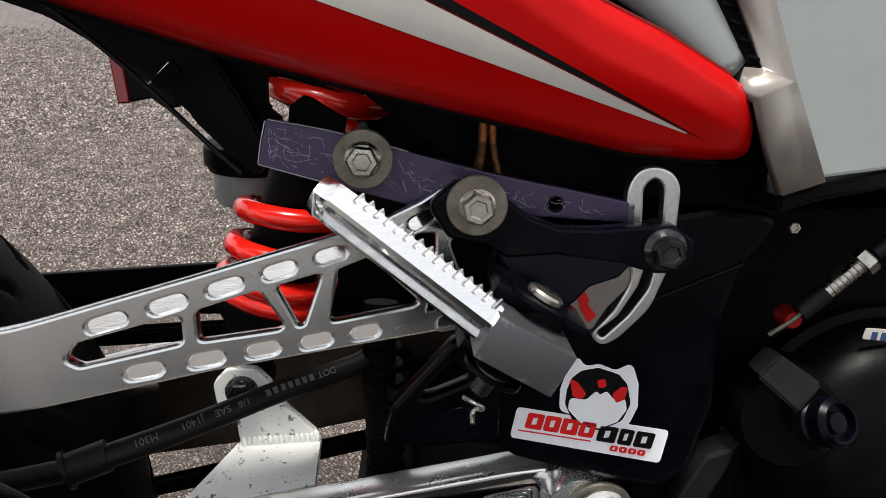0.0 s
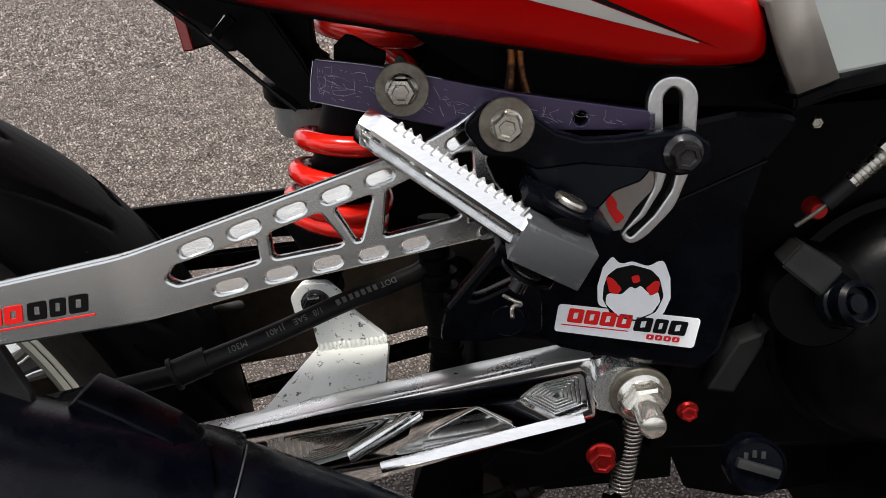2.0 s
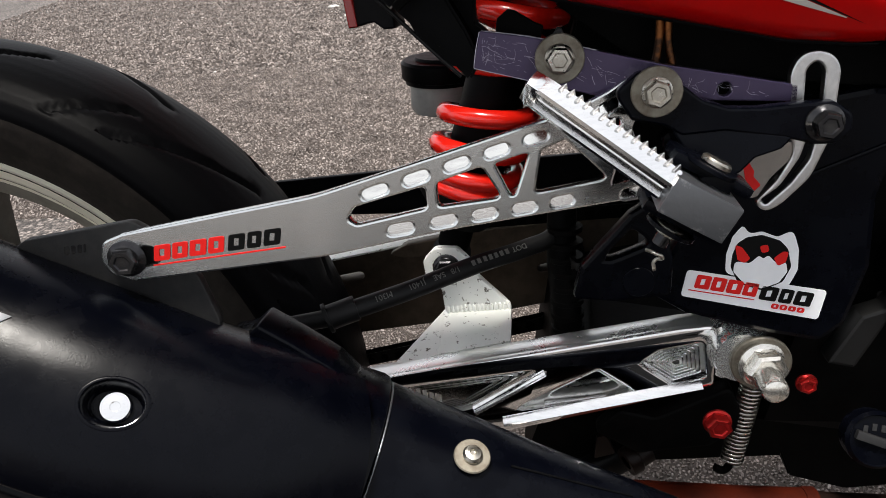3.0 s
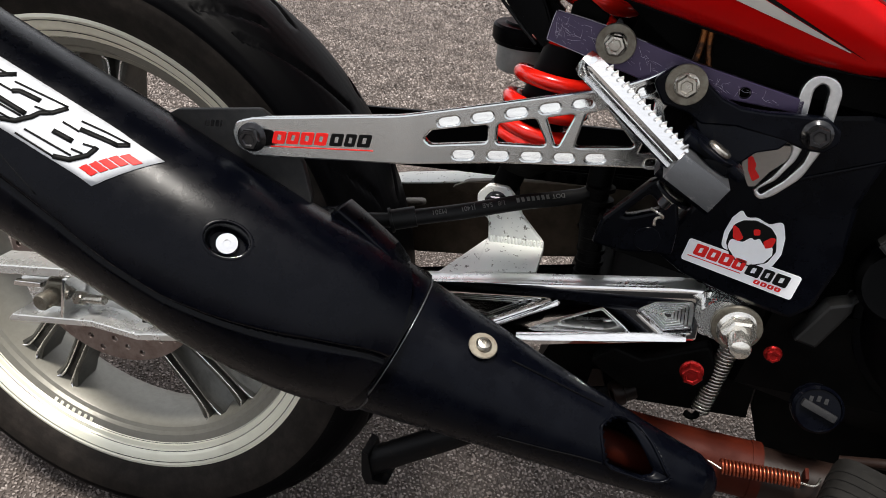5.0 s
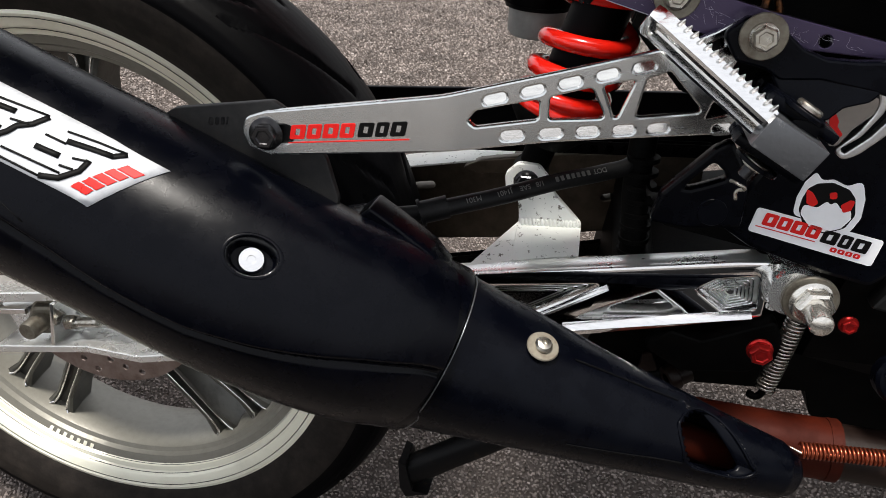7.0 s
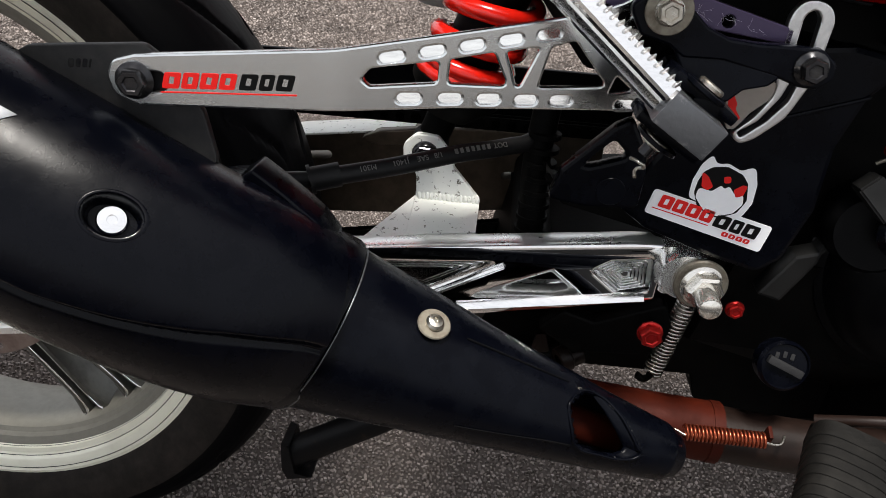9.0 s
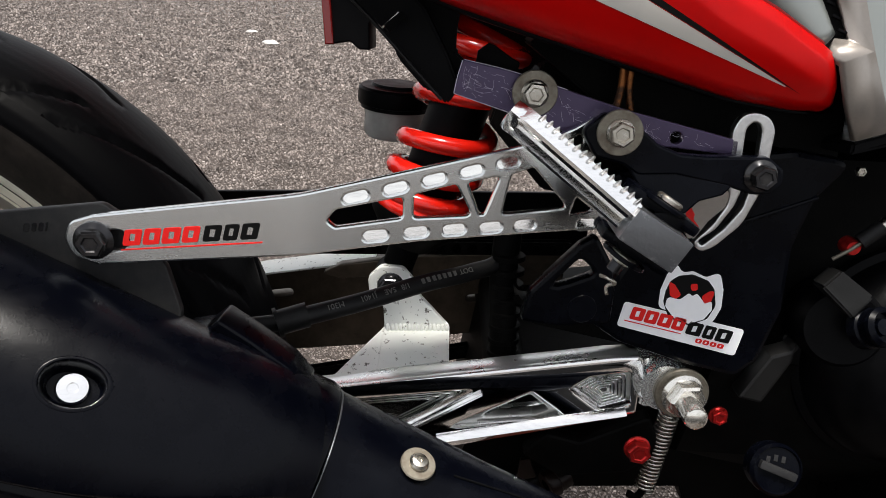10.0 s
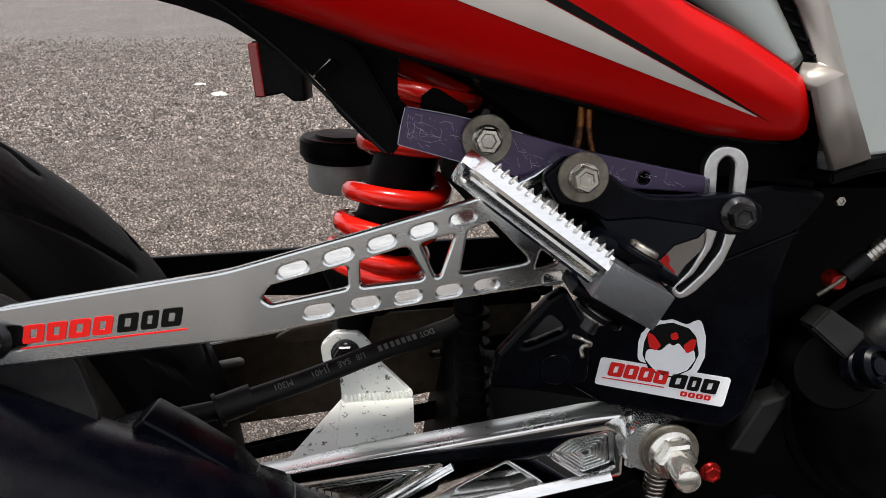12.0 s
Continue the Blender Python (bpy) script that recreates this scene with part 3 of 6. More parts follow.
# swingarm
arm = new("swingarm")
arm.parent = bike
front_face = fillet([(0.150, 0.3440), (0.338, 0.3765), (0.500, 0.4050), (0.519, 0.4070), (0.519, 0.3705), (0.473, 0.3575), (0.414, 0.3425), (0.300, 0.3125), (0.150, 0.2830)], 0.003)
pocket_tri = fillet([(0.404, 0.3520), (0.458, 0.3815), (0.4785, 0.3670)], 0.0028)
pocket_front = fillet([(0.4790, 0.3845), (0.4900, 0.3925), (0.5130, 0.3975), (0.5150, 0.3765), (0.4985, 0.3705)], 0.003)
pocket_rear = fillet([(0.345, 0.3690), (0.4280, 0.3815), (0.387, 0.3560), (0.345, 0.3440)], 0.002)
beam = part("near_beam", joined(plate(front_face, -0.1125, 0.0050, [pocket_tri, pocket_front, pocket_rear], 0.0011)), FACE, arm, "polished aluminium swingarm with milled pockets")
beam.data.materials.append(DULL_ALU)
# upward faces take a paler finish, standing in for the sky's brightness
for f in beam.data.polygons:
    if f.normal.z > 0.5:
        f.material_index = 1
inner_face = fillet([(0.150, 0.3435), (0.338, 0.3760), (0.500, 0.4045), (0.5185, 0.4065), (0.5185, 0.3710), (0.473, 0.3580), (0.414, 0.3430), (0.300, 0.3130), (0.150, 0.2835)], 0.003)
tri_in = fillet([(0.424, 0.3590), (0.4575, 0.3770), (0.4715, 0.3670)], 0.0025)
part("beam_core", plate(inner_face, -0.1074, 0.0140, [tri_in], 0.0008), DULL_ALU, arm)


def nested(pocket, steps, y, rise, parent):
    """The milling steps of a pocket, each smaller and deeper-cut outline standing a little prouder."""
    c = Vector((sum(p[0] for p in pocket) / len(pocket), sum(p[1] for p in pocket) / len(pocket)))
    for k in range(1, steps):
        s = 1 - k / steps
        ring = [tuple(c + (Vector(p) - c) * s) for p in pocket]
        s2 = s - 0.45 / steps
        hole = [tuple(c + (Vector(p) - c) * s2) for p in pocket]
        part("milling_ridge", plate(ring, y - rise, rise + 0.0004, [hole], 0.0005), ALU, parent)


nested(pocket_front, 7, -0.1078, 0.0026, beam)
nested(pocket_rear, 8, -0.1078, 0.0010, beam)


def ramp(name, a, b, rise, y0, y1, parent, across=None):
    """A sloped, upward-facing wall along the line a-b: its lower edge at y0, its upper edge at y1."""
    a, b = Vector((a[0], 0, a[1])), Vector((b[0], 0, b[1]))
    d = (b - a).normalized()
    n = Vector((-d.z, 0, d.x)) * rise
    bm = bmesh.new()
    ring = []
    for p in (a, b):
        ring.append([bm.verts.new(p + Vector((0, y0, 0))), bm.verts.new(p + n * 0.5 + Vector((0, y0 * 0.62 + y1 * 0.38, 0))), bm.verts.new(p + n + Vector((0, y1, 0))),
                     bm.verts.new(p + n + Vector((0, y1 + 0.002, 0))), bm.verts.new(p - n * 0.15 + Vector((0, y1 + 0.002, 0))), bm.verts.new(p - n * 0.15 + Vector((0, y0 + 0.0004, 0)))])
    for k in range(6):
        bm.faces.new((ring[0][k], ring[1][k], ring[1][(k + 1) % 6], ring[0][(k + 1) % 6]))
    bm.faces.new(ring[0]), bm.faces.new(ring[1])
    return part(name, bm, ALU, parent)


ramp("pocket_wall", (0.3872, 0.3555), (0.4282, 0.3810), 0.0034, -0.1130, -0.1072, beam)
ramp("pocket_wall", (0.3885, 0.3530), (0.4295, 0.3785), 0.0022, -0.1150, -0.1125, beam)
ramp("lower_ledge", (0.4045, 0.3465), (0.5130, 0.3711), 0.0042, -0.1165, -0.1126, beam)
ramp("pocket_wall", (0.4280, 0.3575), (0.4745, 0.3662), 0.0034, -0.1128, -0.1040, beam)
ramp("pocket_wall", (0.4985, 0.3705), (0.5150, 0.3765), 0.0038, -0.1132, -0.1072, beam)
ramp("pocket_wall", (0.4792, 0.3843), (0.4985, 0.3705), 0.0030, -0.1130, -0.1072, beam)
ramp("pocket_wall", (0.4585, 0.3812), (0.4785, 0.3668), 0.0022, -0.1130, -0.1085, beam)
# rear, open section with the chain adjuster
part("web", plate([(-0.050, 0.3060), (0.155, 0.3400), (0.155, 0.2860), (0.047, 0.2760), (-0.036, 0.2640)], -0.088, 0.006, (), 0.0006), DULL_ALU, arm)
part("upper_flange", plate(fillet([(-0.064, 0.3020), (-0.056, 0.3115), (0.075, 0.3300), (0.155, 0.3450), (0.155, 0.3385), (0.075, 0.3225), (-0.050, 0.3030)], 0.002), -0.1125, 0.030, (), 0.0012), DULL_ALU, arm)
part("lower_flange", plate(fillet([(-0.042, 0.2590), (-0.036, 0.2670), (0.047, 0.2790), (0.090, 0.2765), (0.155, 0.2900), (0.155, 0.2835), (0.092, 0.2700), (0.047, 0.2725)], 0.002), -0.1135, 0.031, (), 0.0012), DULL_ALU, arm)
part("middle_rail", plate(fillet([(-0.042, 0.2880), (-0.040, 0.2930), (-0.012, 0.2960), (-0.012, 0.2910)], 0.001), -0.1010, 0.012, (), 0.0006), ALU, arm)
part("middle_rail", plate(fillet([(0.052, 0.2950), (0.052, 0.3080), (0.085, 0.3120), (0.110, 0.2950), (0.100, 0.2880)], 0.002), -0.1010, 0.014, (), 0.001), ALU, arm)
part("black_label", plate(fillet([(0.088, 0.2800), (0.092, 0.2920), (0.140, 0.2990), (0.146, 0.2900)], 0.001), -0.1018, 0.014, (), 0.0003), DECAL_BLACK, arm, "black label with an orange mark")
for k in range(5):
    part("label_mark", plate(fillet([(0.104 + 0.005 * k, 0.2850 + 0.0006 * k), (0.105 + 0.005 * k, 0.2905 + 0.0007 * k), (0.1085 + 0.005 * k, 0.2900 + 0.0006 * k), (0.1080 + 0.005 * k, 0.2860)], 0.0006), -0.1022, 0.0004, (), 0.0001), COPPER, arm)
axle_nut = part("axle_nut", hexhead(facing(0.004, -0.094, 0.2895, 90, 0, 12), 0.024, 0.010, 0.015), WASHER, arm, "dull bronze-grey axle nut")
part("axle_end", smooth(solid(lathe([(0, 0), (0.0075, 0), (0.0075, 0.019), (0.0065, 0.0205), (0, 0.0205)], facing(0.004, -0.100, 0.2895), 28))), WASHER, arm)
part("adjuster_plate", box(0.0030, 0.026, 0.038, Matrix.Translation((0.024, -0.103, 0.2960)) @ pose(0, 0, 0, 0, 12, 0), 0.0008), ALU, arm)
part("adjuster_bolt", hexhead(Matrix.Translation((0.028, -0.104, 0.2920)) @ pose(0, 0, 0, 0, 82, 0), 0.011, 0.008), ZINC, arm)
part("adjuster_bolt", smooth(solid(lathe([(0, 0), (0.004, 0), (0.004, 0.026), (0, 0.026)], Matrix.Translation((0.030, -0.104, 0.2920)) @ pose(0, 0, 0, 0, 82, 0), 18))), ZINC, arm)

# pivot
boss = part("pivot_boss", lathe([(0, 0), (0.0165, 0), (0.0172, 0.006), (0.0166, 0.013), (0.0168, 0.0145), (0.0158, 0.020), (0.0160, 0.0215), (0.0146, 0.0275), (0.0136, 0.0300), (0, 0.030)], facing(0.5300, -0.094, 0.3940), 48), BOSS, arm, "bright round pivot boss with weld ripples")
part("weld_bead", tube([(0.519 + 0.003 * math.sin(a), -0.1140 - 0.004 * math.cos(a * 0.5), 0.372 + 0.036 * a / 3.0) for a in [0.1 * j for j in range(7, 31)]], 0.0030, 8), BOSS, arm)
part("pivot_washer", disc(facing(0.5385, -0.124, 0.3925), 0.0150, 0.0030, 0.006, 0.0007), WASHER, arm, "dull steel washer")
part("pivot_nut", hexhead(facing(0.5385, -0.1270, 0.3925, 90, 0, 8), 0.0180, 0.0105, 0.0122), CHROME, arm, "bright plated pivot nut")
part("pivot_stud", lathe([(0, 0), (0.0064, 0), (0.0064, 0.0155), (0.0058, 0.0170), (0.0040, 0.0180), (0, 0.0182)], facing(0.5387, -0.1360, 0.3922), 32), CHROME, arm, "stud end")
# far beam, cross piece, tab for the damper
far = fillet([(0.020, 0.3150), (0.249, 0.3740), (0.356, 0.3925), (0.500, 0.4050), (0.500, 0.3450), (0.430, 0.3300), (0.352, 0.3150), (0.270, 0.3050), (0.020, 0.2700)], 0.004)
part("far_beam", plate(far, 0.080, 0.030, [oval(0.262, 0.3560, 0.030, 0.007, 10), oval(0.432, 0.3620, 0.022, 0.006, 12)], 0.001), FAR_BEAM_SHADED, arm, "far aluminium swingarm beam with shade in its brown colour")
part("far_step", plate(fillet([(0.300, 0.380), (0.318, 0.388), (0.358, 0.395), (0.366, 0.386), (0.340, 0.379), (0.318, 0.376)], 0.003), 0.070, 0.012, (), 0.001), FAR_BEAM_SHADED, arm)
# pale strip draws the light along the far beam's top edge
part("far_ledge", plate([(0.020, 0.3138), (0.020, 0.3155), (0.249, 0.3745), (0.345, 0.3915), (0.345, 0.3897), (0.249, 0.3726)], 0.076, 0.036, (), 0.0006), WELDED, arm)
part("cross_tube", tube([(0.445, -0.080, 0.372), (0.445, 0.085, 0.372)], 0.014, 12, bez=False), BLACK, arm)
tab_outline = fillet([(0.3670, 0.3925), (0.4080, 0.3920), (0.4080, 0.3960), (0.3900, 0.4150), (0.3845, 0.4270), (0.3775, 0.4350), (0.3640, 0.4350), (0.3560, 0.4270), (0.3570, 0.4160), (0.3660, 0.4080)], 0.005)
part("damper_tab", plate(tab_outline, -0.060, 0.006, [oval(0.3705, 0.4225, 0.016, 0.016)], 0.0008), WELDED, arm, "bare aluminium tab with weld")
def sheet(points, drop, name, label=""):
    gus = bmesh.new()
    ext = bmesh.ops.extrude_face_region(gus, geom=[gus.faces.new([gus.verts.new(p) for p in points])])
    bmesh.ops.translate(gus, verts=[v for v in ext["geom"] if isinstance(v, bmesh.types.BMVert)], vec=drop)
    return part(name, gus, WELDED, arm, label)


sheet([(0.3665, -0.0570, 0.3925), (0.4085, -0.0570, 0.3945), (0.4092, -0.0930, 0.3890), (0.3665, -0.0940, 0.3815)], (0, 0.002, -0.005), "gusset", "bare aluminium gusset with dark specks")
sheet([(0.3663, -0.0572, 0.3925), (0.3663, -0.0940, 0.3812), (0.3380, -0.1000, 0.3755)], (0, 0.002, -0.004), "gusset_side")
bead = [disc(Matrix.Translation((0.3675 + 0.0027 * k, -0.0590, 0.3932 + 0.00013 * k)) @ pose(0, 0, 0, 0, 90, 25), 0.0037, 0.0024, 0, 0.0009, 14) for k in range(15)]
part("weld_seam", joined(*bead), WELDED, arm, "rippled weld seam")
part("damper_bolt", hexhead(facing(0.3705, -0.060, 0.4225), 0.012, 0.006, 0.0085), BOLT_BLACK, arm)

# polished exhaust hanger
hanger = new("exhaust_hanger")
hanger.parent = bike
KINK, SLOPE = 0.345, 0.42
left = fillet([(0.3450, 0.5158), (0.2600, 0.5032), (0.2500, 0.5000), (0.2472, 0.4925), (0.2500, 0.4850), (0.2600, 0.4815), (0.3450, 0.4898)], 0.006, 6)
left = [(0.3450, 0.5158)] + [p for p in left if p[0] < 0.3350] + [(0.3450, 0.4898)]
right = fillet([(0.3450, 0.5158), (0.3900, 0.5240), (0.4320, 0.5320), (0.4480, 0.5355), (0.4610, 0.5405), (0.4700, 0.5455), (0.4780, 0.5475), (0.4840, 0.5440), (0.4840, 0.5360), (0.4745, 0.5290), (0.4715, 0.5240), (0.4745, 0.5150),
                (0.4830, 0.5010), (0.4810, 0.4915), (0.4400, 0.4918), (0.3930, 0.4920), (0.3450, 0.4898)], 0.002)
right_holes = [fillet([(0.3555, 0.5040), (0.3590, 0.5085), (0.3860, 0.5125), (0.3860, 0.5030), (0.3590, 0.5010)], 0.0022),
               fillet([(0.3905, 0.5132), (0.4085, 0.5168), (0.4160, 0.5022), (0.3905, 0.5028)], 0.0022),
               fillet([(0.4135, 0.5172), (0.4280, 0.5200), (0.4215, 0.5025), (0.4195, 0.5025)], 0.0016),
               fillet([(0.4330, 0.5200), (0.4430, 0.5230), (0.4610, 0.5030), (0.4295, 0.5020)], 0.002),
               fillet([(0.4650, 0.5080), (0.4740, 0.5010), (0.4625, 0.4998)], 0.001),
               fillet([(0.4575, 0.5255), (0.4600, 0.5290), (0.4660, 0.5285), (0.4660, 0.5205), (0.4615, 0.5215)], 0.0015)]
DIMPLES = [(0.3670, 0.5135, 11), (0.3830, 0.5165, 11), (0.3990, 0.5195, 11), (0.4150, 0.5225, 11), (0.4310, 0.5255, 11), (0.3750, 0.4962, 1), (0.3920, 0.4964, 1),
           (0.4085, 0.4964, 1), (0.4250, 0.4962, 1), (0.4410, 0.4962, 1), (0.4715, 0.4945, 1), (0.4615, 0.5338, 26)]
right_holes += [oval(x, z, 0.0102, 0.0046, tilt) for x, z, tilt in DIMPLES]
whole = [(KINK, 0.5158)] + [p for p in right if p[0] > KINK + 0.004] + [(KINK, 0.4898)] + [p for p in reversed(left) if p[0] < KINK - 0.004]
flat_strut = plate(whole, -0.206, 0.005, right_holes + [oval(0.2660, 0.4925, 0.016, 0.0085, 5)], 0.0010)
bm = bmesh.new()
bm.from_mesh(flat_strut)
for x in [KINK + 0.0015 * k for k in range(-5, 6)]:
    bmesh.ops.bisect_plane(bm, geom=list(bm.verts) + list(bm.edges) + list(bm.faces), plane_co=(x, 0, 0), plane_no=(1, 0, 0))
for f in bm.faces:
    f.smooth = abs(f.normal.y) < 0.999
for v in bm.verts:
    d = v.co.x - KINK
    v.co.y += SLOPE * (d if d > 0.0075 else max(0.0, d + 0.0075) ** 2 / 0.030)
bm.to_mesh(flat_strut)
bm.free()
strut = part("hanger_plate", flat_strut, BRUSHED, hanger, "brushed aluminium hanger with truss cut-outs and milled dimples")


def dimple(x, z, tilt):
    """The floor of a shallow slot milled with a slanted, round-ended cutter."""
    floor = plate(oval(x, z, 0.0106, 0.0050, tilt), -0.2046, 0.0020, (), 0.0004)
    for v in floor.vertices:
        v.co.y += 0.12 * (v.co.z - z)
    part("dimple_floor", sheared(floor, KINK, SLOPE), ALU, strut)


for x, z, tilt in DIMPLES:
    dimple(x, z, tilt)
part("hanger_bolt", hexhead(facing(0.2600, -0.206, 0.4925, 90, 0, 10), 0.0105, 0.0070, 0.0080), BOLT_BLACK, hanger, "black flanged bolt")


def word_bars(parent, x, z, dx, dz, widths, high, y, mat, slant=0.25, shear=None, gap=0.0012, name="print_bar"):
    """A row of plain slanted bars in place of lettering."""
    for w in widths:
        out = [(x, z), (x + slant * high, z + high), (x + w + slant * high, z + high + dz * w), (x + w, z + dz * w)]
        hole = [(x + (0.34 + 0.3 * (a > 0)) * w + slant * high * b, z + high * b + dz * w * 0.5) for a, b in ((0, 0.28), (1, 0.28), (1, 0.74), (0, 0.74))]
        me = plate(fillet(out, 0.0009, 2), y, 0.0003, [hole] if w > 0.003 else (), 0.00005)
        part(name, sheared(me, *shear) if shear else me, mat, parent)
        x, z = x + w + gap, z + dz * (w + gap)


word_bars(hanger, 0.2715, 0.4905, 1, 0.105, [0.0075, 0.0070, 0.0075, 0.0070], 0.0070, -0.2063, STICKER_RED, gap=0.0009)
word_bars(hanger, 0.3050, 0.4940, 1, 0.105, [0.0072, 0.0060, 0.0072], 0.0070, -0.2063, STICKER_BLACK, gap=0.0012)
part("print_line", plate([(0.2710, 0.4885), (0.2710, 0.4891), (0.3300, 0.4953), (0.3300, 0.4947)], -0.2063, 0.0003, (), 0.00005), STICKER_RED, hanger)

# silencer
def tube_rings(stations, seg=64, shape=None):
    rings = []
    for i, (x, y, z, r) in enumerate(stations):
        a = Vector(stations[max(i - 1, 0)][:3])
        b = Vector(stations[min(i + 1, len(stations) - 1)][:3])
        d = (b - a).normalized()
        side = d.cross(Vector((0, 0, 1))).normalized()      # towards the camera side for a run to the front
        up = side.cross(d)
        ring = []
        for k in range(seg):
            ang = 2 * math.pi * k / seg                       # 0 faces the camera side, 90 up
            rr = shape(ang, i) * r if shape else r
            ring.append(Vector((x, y, z)) + side * rr * math.cos(ang) + up * rr * math.sin(ang))
        rings.append(ring)
    return rings


def between(pts, x):
    for (a, p), (b, q) in zip(pts, pts[1:]):
        if x <= b:
            return p + (q - p) * (x - a) / (b - a)
    return pts[-1][1]


def ease(a, b, x):
    t = max(0.0, min(1.0, (x - a) / (b - a)))
    return t * t * (3 - 2 * t)


COVER_EDGE = [(-0.07, 14), (0.120, 12), (0.150, 9), (0.180, 4), (0.210, 0), (0.240, -2), (0.262, 1), (0.280, 6), (0.296, 11), (0.330, 14)]
WELL_X, WELL_ANG = 0.2503, 44.6


def can_base(ang, x):
    """The can's outline: a heat cover lies over it, from a sharp lower edge up and over the top."""
    deg = (math.degrees(ang) + 180) % 360 - 180
    edge = between(COVER_EDGE, x)
    s = 1 + 0.052 * ease(edge - 1.6, edge + 1.8, deg) * (1 - ease(146, 150, deg))
    s -= 0.034 * math.exp(-((deg - edge + 3.0) / 2.0) ** 2)
    return s * (1 + 0.05 * abs(math.sin(ang)) ** 3)


def can_shape(ang, x):
    """The same with the slot near the rear."""
    deg = (math.degrees(ang) + 180) % 360 - 180
    s = can_base(ang, x)
    s -= 0.16 * (ease(0.086, 0.090, x) - ease(0.1300, 0.1345, x)) * (ease(2.0, 4.5, deg) - ease(11.0, 13.0, deg))
    return s


silencer = new("silencer")
silencer.parent = bike
CAN_AT = [(-0.060, -0.2295, 0.5640, 0.048), (0.000, -0.2272, 0.5355, 0.0500), (0.100, -0.2234, 0.4887, 0.0505), (0.180, -0.2203, 0.4514, 0.0508), (0.262, -0.2170, 0.4132, 0.0500),
          (0.280, -0.2130, 0.4035, 0.0495), (0.305, -0.2040, 0.3900, 0.0485), (0.322, -0.1935, 0.3780, 0.0462)]


def smooth_run(rows, xs):
    """The rows' other columns at xs, by a smooth curve through the rows."""
    a = np.array(rows)
    x0, v = a[:, 0], a[:, 1:]
    g = np.gradient(v, x0, axis=0)
    out = []
    for x in xs:
        k = min(max(int(np.searchsorted(x0, x)) - 1, 0), len(x0) - 2)
        h = x0[k + 1] - x0[k]
        t = (x - x0[k]) / h
        y = (2 * t**3 - 3 * t**2 + 1) * v[k] + (t**3 - 2 * t**2 + t) * h * g[k] + (-2 * t**3 + 3 * t**2) * v[k + 1] + (t**3 - t**2) * h * g[k + 1]
        out.append((float(x), *[float(q) for q in y]))
    return out


CAN = smooth_run(CAN_AT, [-0.060 + 0.004 * k for k in range(37)] + [0.0865 + 0.001 * k for k in range(6)] + [0.096 + 0.004 * k for k in range(9)] + [0.1295 + 0.001 * k for k in range(6)] + [0.140 + 0.004 * k for k in range(25)]
                 + [0.2400 + 0.0008 * k for k in range(36)] + [0.2705 + 0.0035 * k for k in range(15)] + [0.322])
bm = loft(tube_rings(CAN, 576, lambda ang, i: can_shape(ang, CAN[i][0])))
bm.faces.ensure_lookup_table()
bored = []
for i, f in enumerate(bm.faces):
    row, col = divmod(i, 576)
    if math.hypot((CAN[min(row, len(CAN) - 1)][0] - WELL_X) * 1.10, radians(col * 0.625 - WELL_ANG) * 0.0545) < 0.0102:
        bored.append(f)
bmesh.ops.delete(bm, geom=bored, context="FACES")
part("can", bm, COVER, silencer, "matt black oval silencer with a heat cover")
SHIELD = [(0.318, -0.1840, 0.3718, 0.0462), (0.330, -0.1815, 0.3680, 0.0455), (0.340, -0.1810, 0.3650, 0.0447), (0.380, -0.1810, 0.3538, 0.0381), (0.420, -0.1810, 0.3425, 0.0315), (0.460, -0.1800, 0.3313, 0.0255),
          (0.490, -0.1790, 0.3228, 0.0210), (0.515, -0.1760, 0.3150, 0.0175), (0.5265, -0.1738, 0.3108, 0.0160), (0.5335, -0.1718, 0.3083, 0.0132), (0.5370, -0.1705, 0.3070, 0.0095), (0.5385, -0.1700, 0.3065, 0.0045)]
fine = []
for a, b in zip(SHIELD, SHIELD[1:]):
    for k in range(14):
        fine.append(tuple(p + (q - p) * k / 14 for p, q in zip(a, b)))
fine.append(SHIELD[-1])
rings = tube_rings(fine, 240, lambda ang, i: 1 + 0.04 * max(0, math.sin(ang)))
bm = loft(rings, cap=False)
bm.verts.ensure_lookup_table()
bm.faces.new(bm.verts[-240:])
bm.faces.ensure_lookup_table()


SCOOP_LOW = [(0.4640, 50), (0.4690, 27), (0.4748, 8), (0.4900, 3), (0.5010, 5), (0.5065, 13), (0.5080, 22)]
SCOOP_TOP = [(0.4640, 54), (0.4700, 77), (0.4800, 84), (0.4910, 68), (0.4990, 47), (0.5050, 30), (0.5080, 22)]
doomed = []
per = len(rings[0])
for i, f in enumerate(bm.faces):
    row, col = divmod(i, per)
    x, deg = fine[row][0], (360.0 * (col + 0.5) / per + 180) % 360 - 180
    if 0.464 < x < 0.508 and between(SCOOP_LOW, x) < deg < between(SCOOP_TOP, x):
        doomed.append(f)
bmesh.ops.delete(bm, geom=doomed, context="FACES")
shield = part("heat_shield", bm, SATIN, silencer, "satin black tapered heat shield with an open scoop")
shield.modifiers.new("thickness", "SOLIDIFY").thickness = 0.0022
